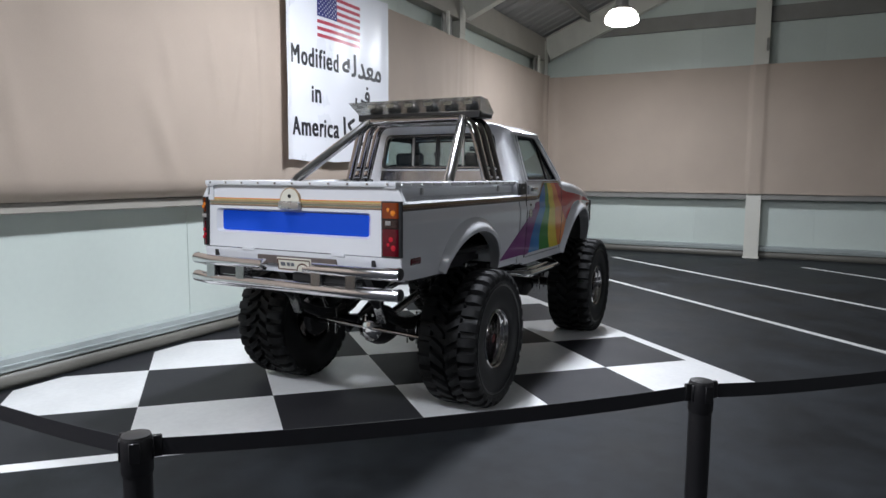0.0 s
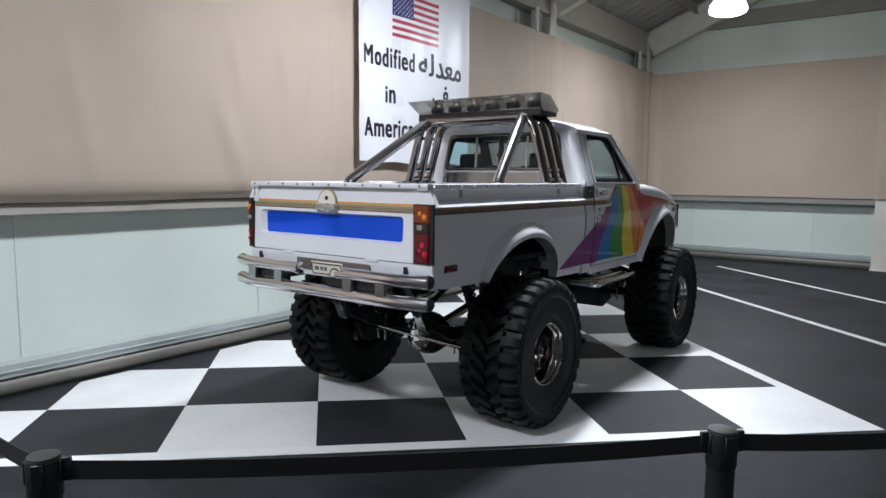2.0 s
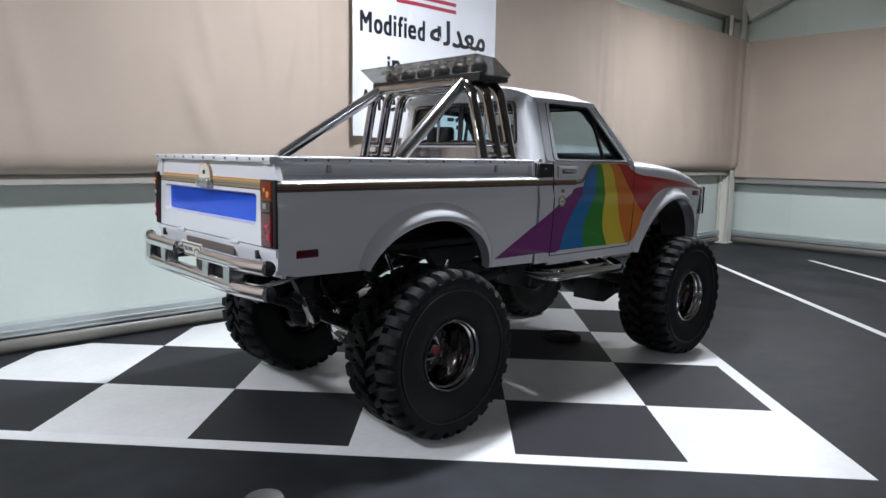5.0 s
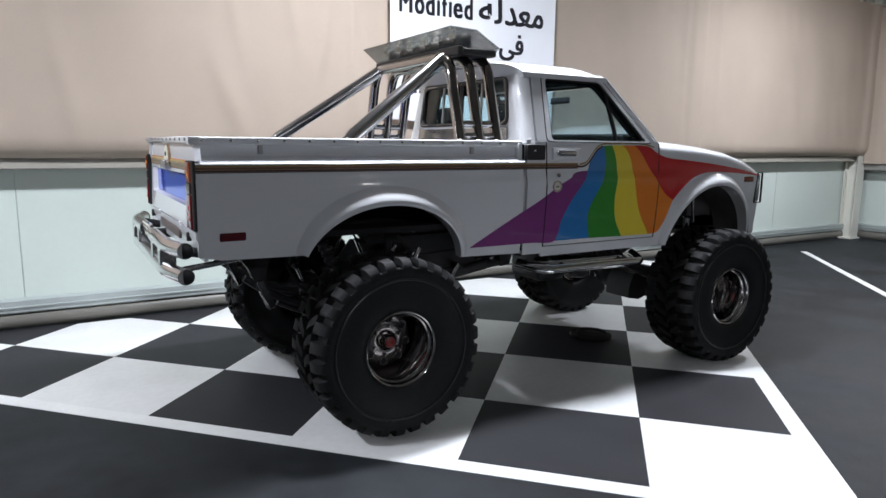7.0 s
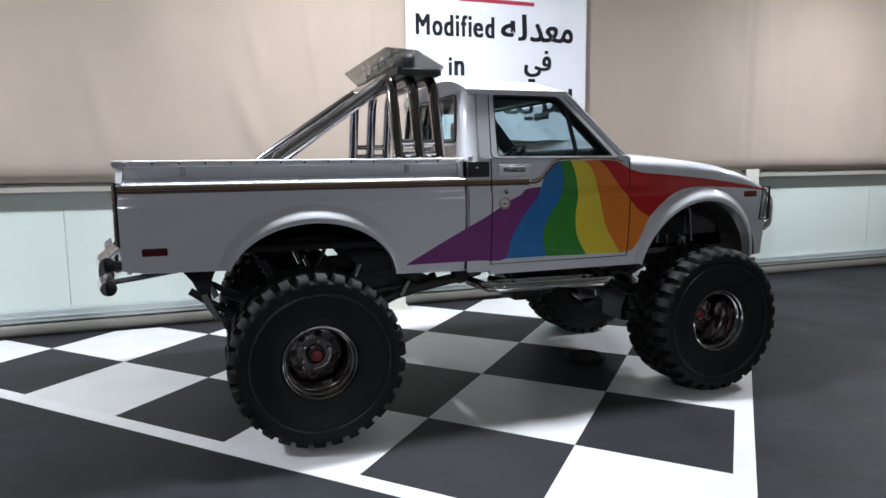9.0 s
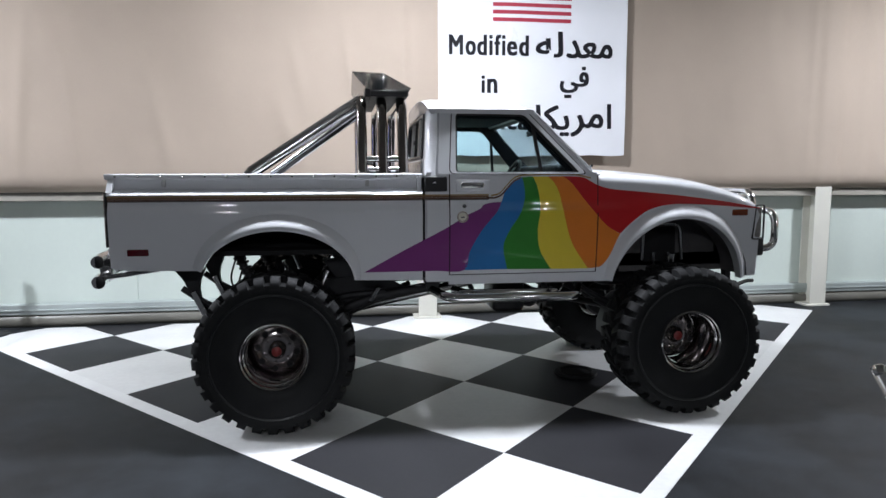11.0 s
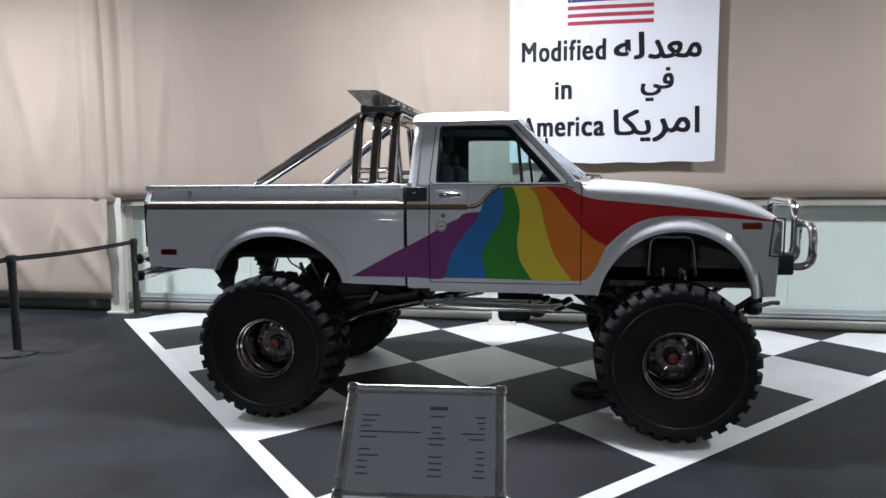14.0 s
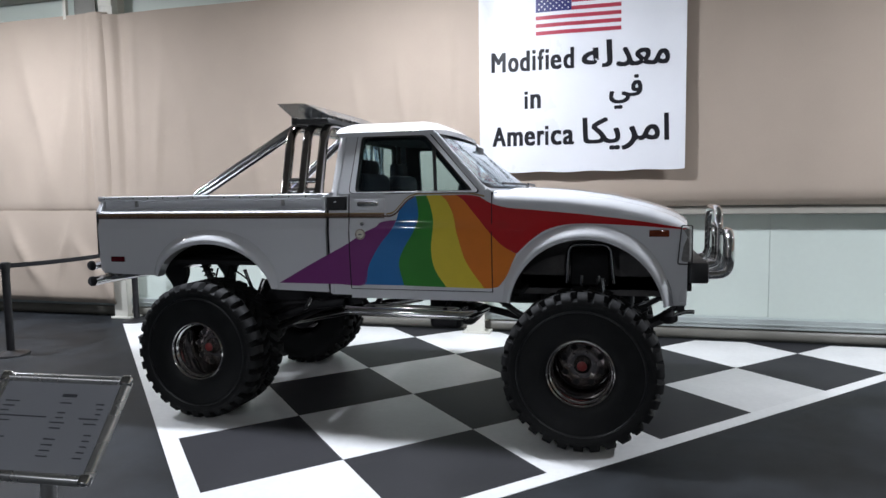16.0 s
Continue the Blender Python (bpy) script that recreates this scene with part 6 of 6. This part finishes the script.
def belt(a, b, name="belt"):
    a, b = Vector((*a, 0)), Vector((*b, 0))
    d = (b - a).normalized()
    n = d.cross(Vector((0, 0, 1)))
    rows = []
    for k in range(21):
        t = k / 20
        p = a + d * 0.045 + (b - a - d * 0.09) * t
        sag = 0.018 * 4 * t * (1 - t)
        tw = 0.002 * math.sin(9 * t)
        rows.append([tuple(p + n * (tw + 0.0) + Vector((0, 0, z - sag))) for z in (0.870, 0.893, 0.917)])
    ob = part(name, shell(rows, tuple(n * 0.0025)), M_BELT)
    for e, m in ((a + d * 0.05, 1), (b - d * 0.05, -1)):
        q = math.degrees(math.atan2(d.y, d.x))
        part('belt_end', moved(box(-0.012, 0.012, -0.006, 0.006, 0.868, 0.926, 0.002, 1), pose(e.x, e.y, 0, 0, 0, q)), M_POST, ob)
    return tagged(ob, "black webbing belt stretched between queue posts", "barrier belt", "barrier belts")


for a, b in zip(POSTS, POSTS[1:]):
    belt(a, b)
queue_post(*POSTS[4])

# ---------------------------------------------------------------- sign board on a stand
sign = tagged(empty("sign_stand", 0.383, -1.121, 0.0, 4.5), "tilted aluminium snap-frame information board on a stand", "sign")
sm = pose(0, 0, 1.064, 49, 0, 0)
w2, h2 = 0.182, 0.1325
sm = sm @ Matrix.Scale(0.90, 4)
# half-round snap profile, swept along the outline
sweep = []
for k, (inset, lift) in enumerate(((0.0, -0.008), (0.0005, 0.002), (0.004, 0.0085), (0.010, 0.0115), (0.016, 0.0105), (0.0215, 0.006), (0.024, 0.0), (0.024, -0.008))):
    sweep.append([(u, w, lift) for u, w in rounded([(-w2 + inset, -h2 + inset), (w2 - inset, -h2 + inset), (w2 - inset, h2 - inset), (-w2 + inset, h2 - inset)], max(0.003, 0.02 - inset * 0.8), 4)])
part("frame", moved(grid(sweep + sweep[:1], True), sm), M_SNAP, sign, "satin aluminium snap frame")
for sx in (-1, 1):
    for sy in (-1, 1):
        part("corner_cap", moved(box(min(sx * (w2 + 0.001), sx * (w2 - 0.026)), max(sx * (w2 + 0.001), sx * (w2 - 0.026)),
                                     min(sy * (h2 + 0.001), sy * (h2 - 0.026)), max(sy * (h2 + 0.001), sy * (h2 - 0.026)), -0.009, 0.013, 0.007, 3), sm), M_CHROME, sign)
part("sheet", moved(box(-w2 + 0.015, w2 - 0.015, -h2 + 0.015, h2 - 0.015, -0.006, 0.001), sm), M_PAPER, sign, "grey-blue printed information sheet")
part("cover", moved(box(-w2 + 0.02, w2 - 0.02, -h2 + 0.02, h2 - 0.02, 0.0035, 0.0045), sm), M_COVER, sign)


def bar(u0, u1, v, h=0.0032):
    v = v * 1.13 - 0.0165
    part("text_bar", moved(box(u0, u1, v - h / 2, v + h / 2, 0.0005, 0.0020), sm), M_PRINT, sign)


bar(0.012, 0.052, 0.083, 0.008)
bar(0.014, 0.046, 0.066)
for v, w in ((0.066, 0.040), (0.055, 0.032), (0.044, 0.022), (0.033, 0.135), (0.022, 0.038), (-0.002, 0.026), (-0.014, 0.046), (-0.025, 0.024), (-0.037, 0.024), (-0.049, 0.028)):
    bar(-0.140, -0.140 + w, v)
for v, w in ((0.044, 0.022), (0.033, 0.020), (0.022, 0.040), (0.010, 0.030), (-0.014, 0.032), (-0.026, 0.030), (-0.038, 0.028), (-0.050, 0.030)):
    bar(0.030 - w * 0.5, 0.030 + w * 0.5, v)
for v, w in ((0.066, 0.022), (0.055, 0.016), (0.044, 0.014), (0.033, 0.052), (0.022, 0.034), (-0.002, 0.020), (-0.014, 0.018), (-0.026, 0.018), (-0.038, 0.022), (-0.050, 0.024)):
    bar(0.136 - w, 0.136, v)
part("stem", tube([(0, 0.0, 0.02), (0, 0.0, 1.045)], 0.016, 14), M_ALU, sign, "satin aluminium stem")
part("bracket", moved(box(-0.04, 0.04, -0.05, 0.05, -0.026, -0.010, 0.004, 1), sm), M_ALU, sign)
part("base", lathe([(0.0, 0.0), (0.16, 0.0), (0.165, 0.006), (0.155, 0.014), (0.03, 0.022), (0.0, 0.022)], 32, "z"), M_ALU, sign)

# ---------------------------------------------------------------- floor disc under the truck
disc = tagged(part("floor_disc", lathe([(0.0, 0.0), (0.16, 0.0), (0.168, 0.012), (0.16, 0.030), (0.125, 0.037), (0.11, 0.020), (0.0, 0.017)], 36, "z"), M_LINER), "flat black rubber drip dish on the chequered floor", "drip dish")
disc.matrix_basis = pose(0.895, 2.62, 0.003)


# ---------------------------------------------------------------- ceiling lamps
def high_bay(x, y, z, watts, sideways):
    lamp = tagged(empty("ceiling_lamp", x, y, z), "round high-bay ceiling lamp with a glowing lens", "ceiling lamp", "ceiling lamps")
    part("housing", lathe([(0.16, 0.20), (0.15, 0.23), (0.11, 0.25), (0.10, 0.26), (0.10, 0.36), (0.0, 0.37)], 40, "z"), M_ALU, lamp, "aluminium lamp housing")
    part("rim", lathe([(0.163, 0.188), (0.172, 0.194), (0.172, 0.206), (0.163, 0.212), (0.155, 0.2)], 40, "z", True), M_ALU, lamp)
    part("lens", lathe([(0.0, -0.050), (0.10, -0.046), (0.19, -0.032), (0.25, -0.008), (0.268, 0.020), (0.264, 0.06), (0.24, 0.12), (0.20, 0.17), (0.155, 0.20), (0.0, 0.20)], 36, "z"), M_LAMP, lamp, "glowing bowl of clear prismatic acrylic")
    part("rod", tube([(0, 0, 0.36), (0, 0, roof_z(y) + 0.34 - z)], 0.012, 8), M_STEEL_G, lamp)
    li = bpy.data.lights.new("lamp_light", "AREA")
    li.shape, li.size, li.energy, li.color = "DISK", 0.38, watts, LAMP_COLOUR
    li.spread = radians(172 if -6 < x < 3 else 180)
    ob = new("lamp_light", li)
    ob.parent = lamp
    ob.matrix_basis = pose(0, 0, -0.06)
    if sideways:
        li = bpy.data.lights.new("lamp_glow", "POINT")
        li.shadow_soft_size, li.energy, li.color = 0.10, sideways, LAMP_COLOUR
        ob = new("lamp_glow", li)
        ob.parent = lamp
        ob.matrix_basis = pose(0, 0, -0.16)


for (x, y, z), w, side in zip(LAMPS, LAMP_WATTS, SIDE_WATTS):
    high_bay(x, y, z, w, side)
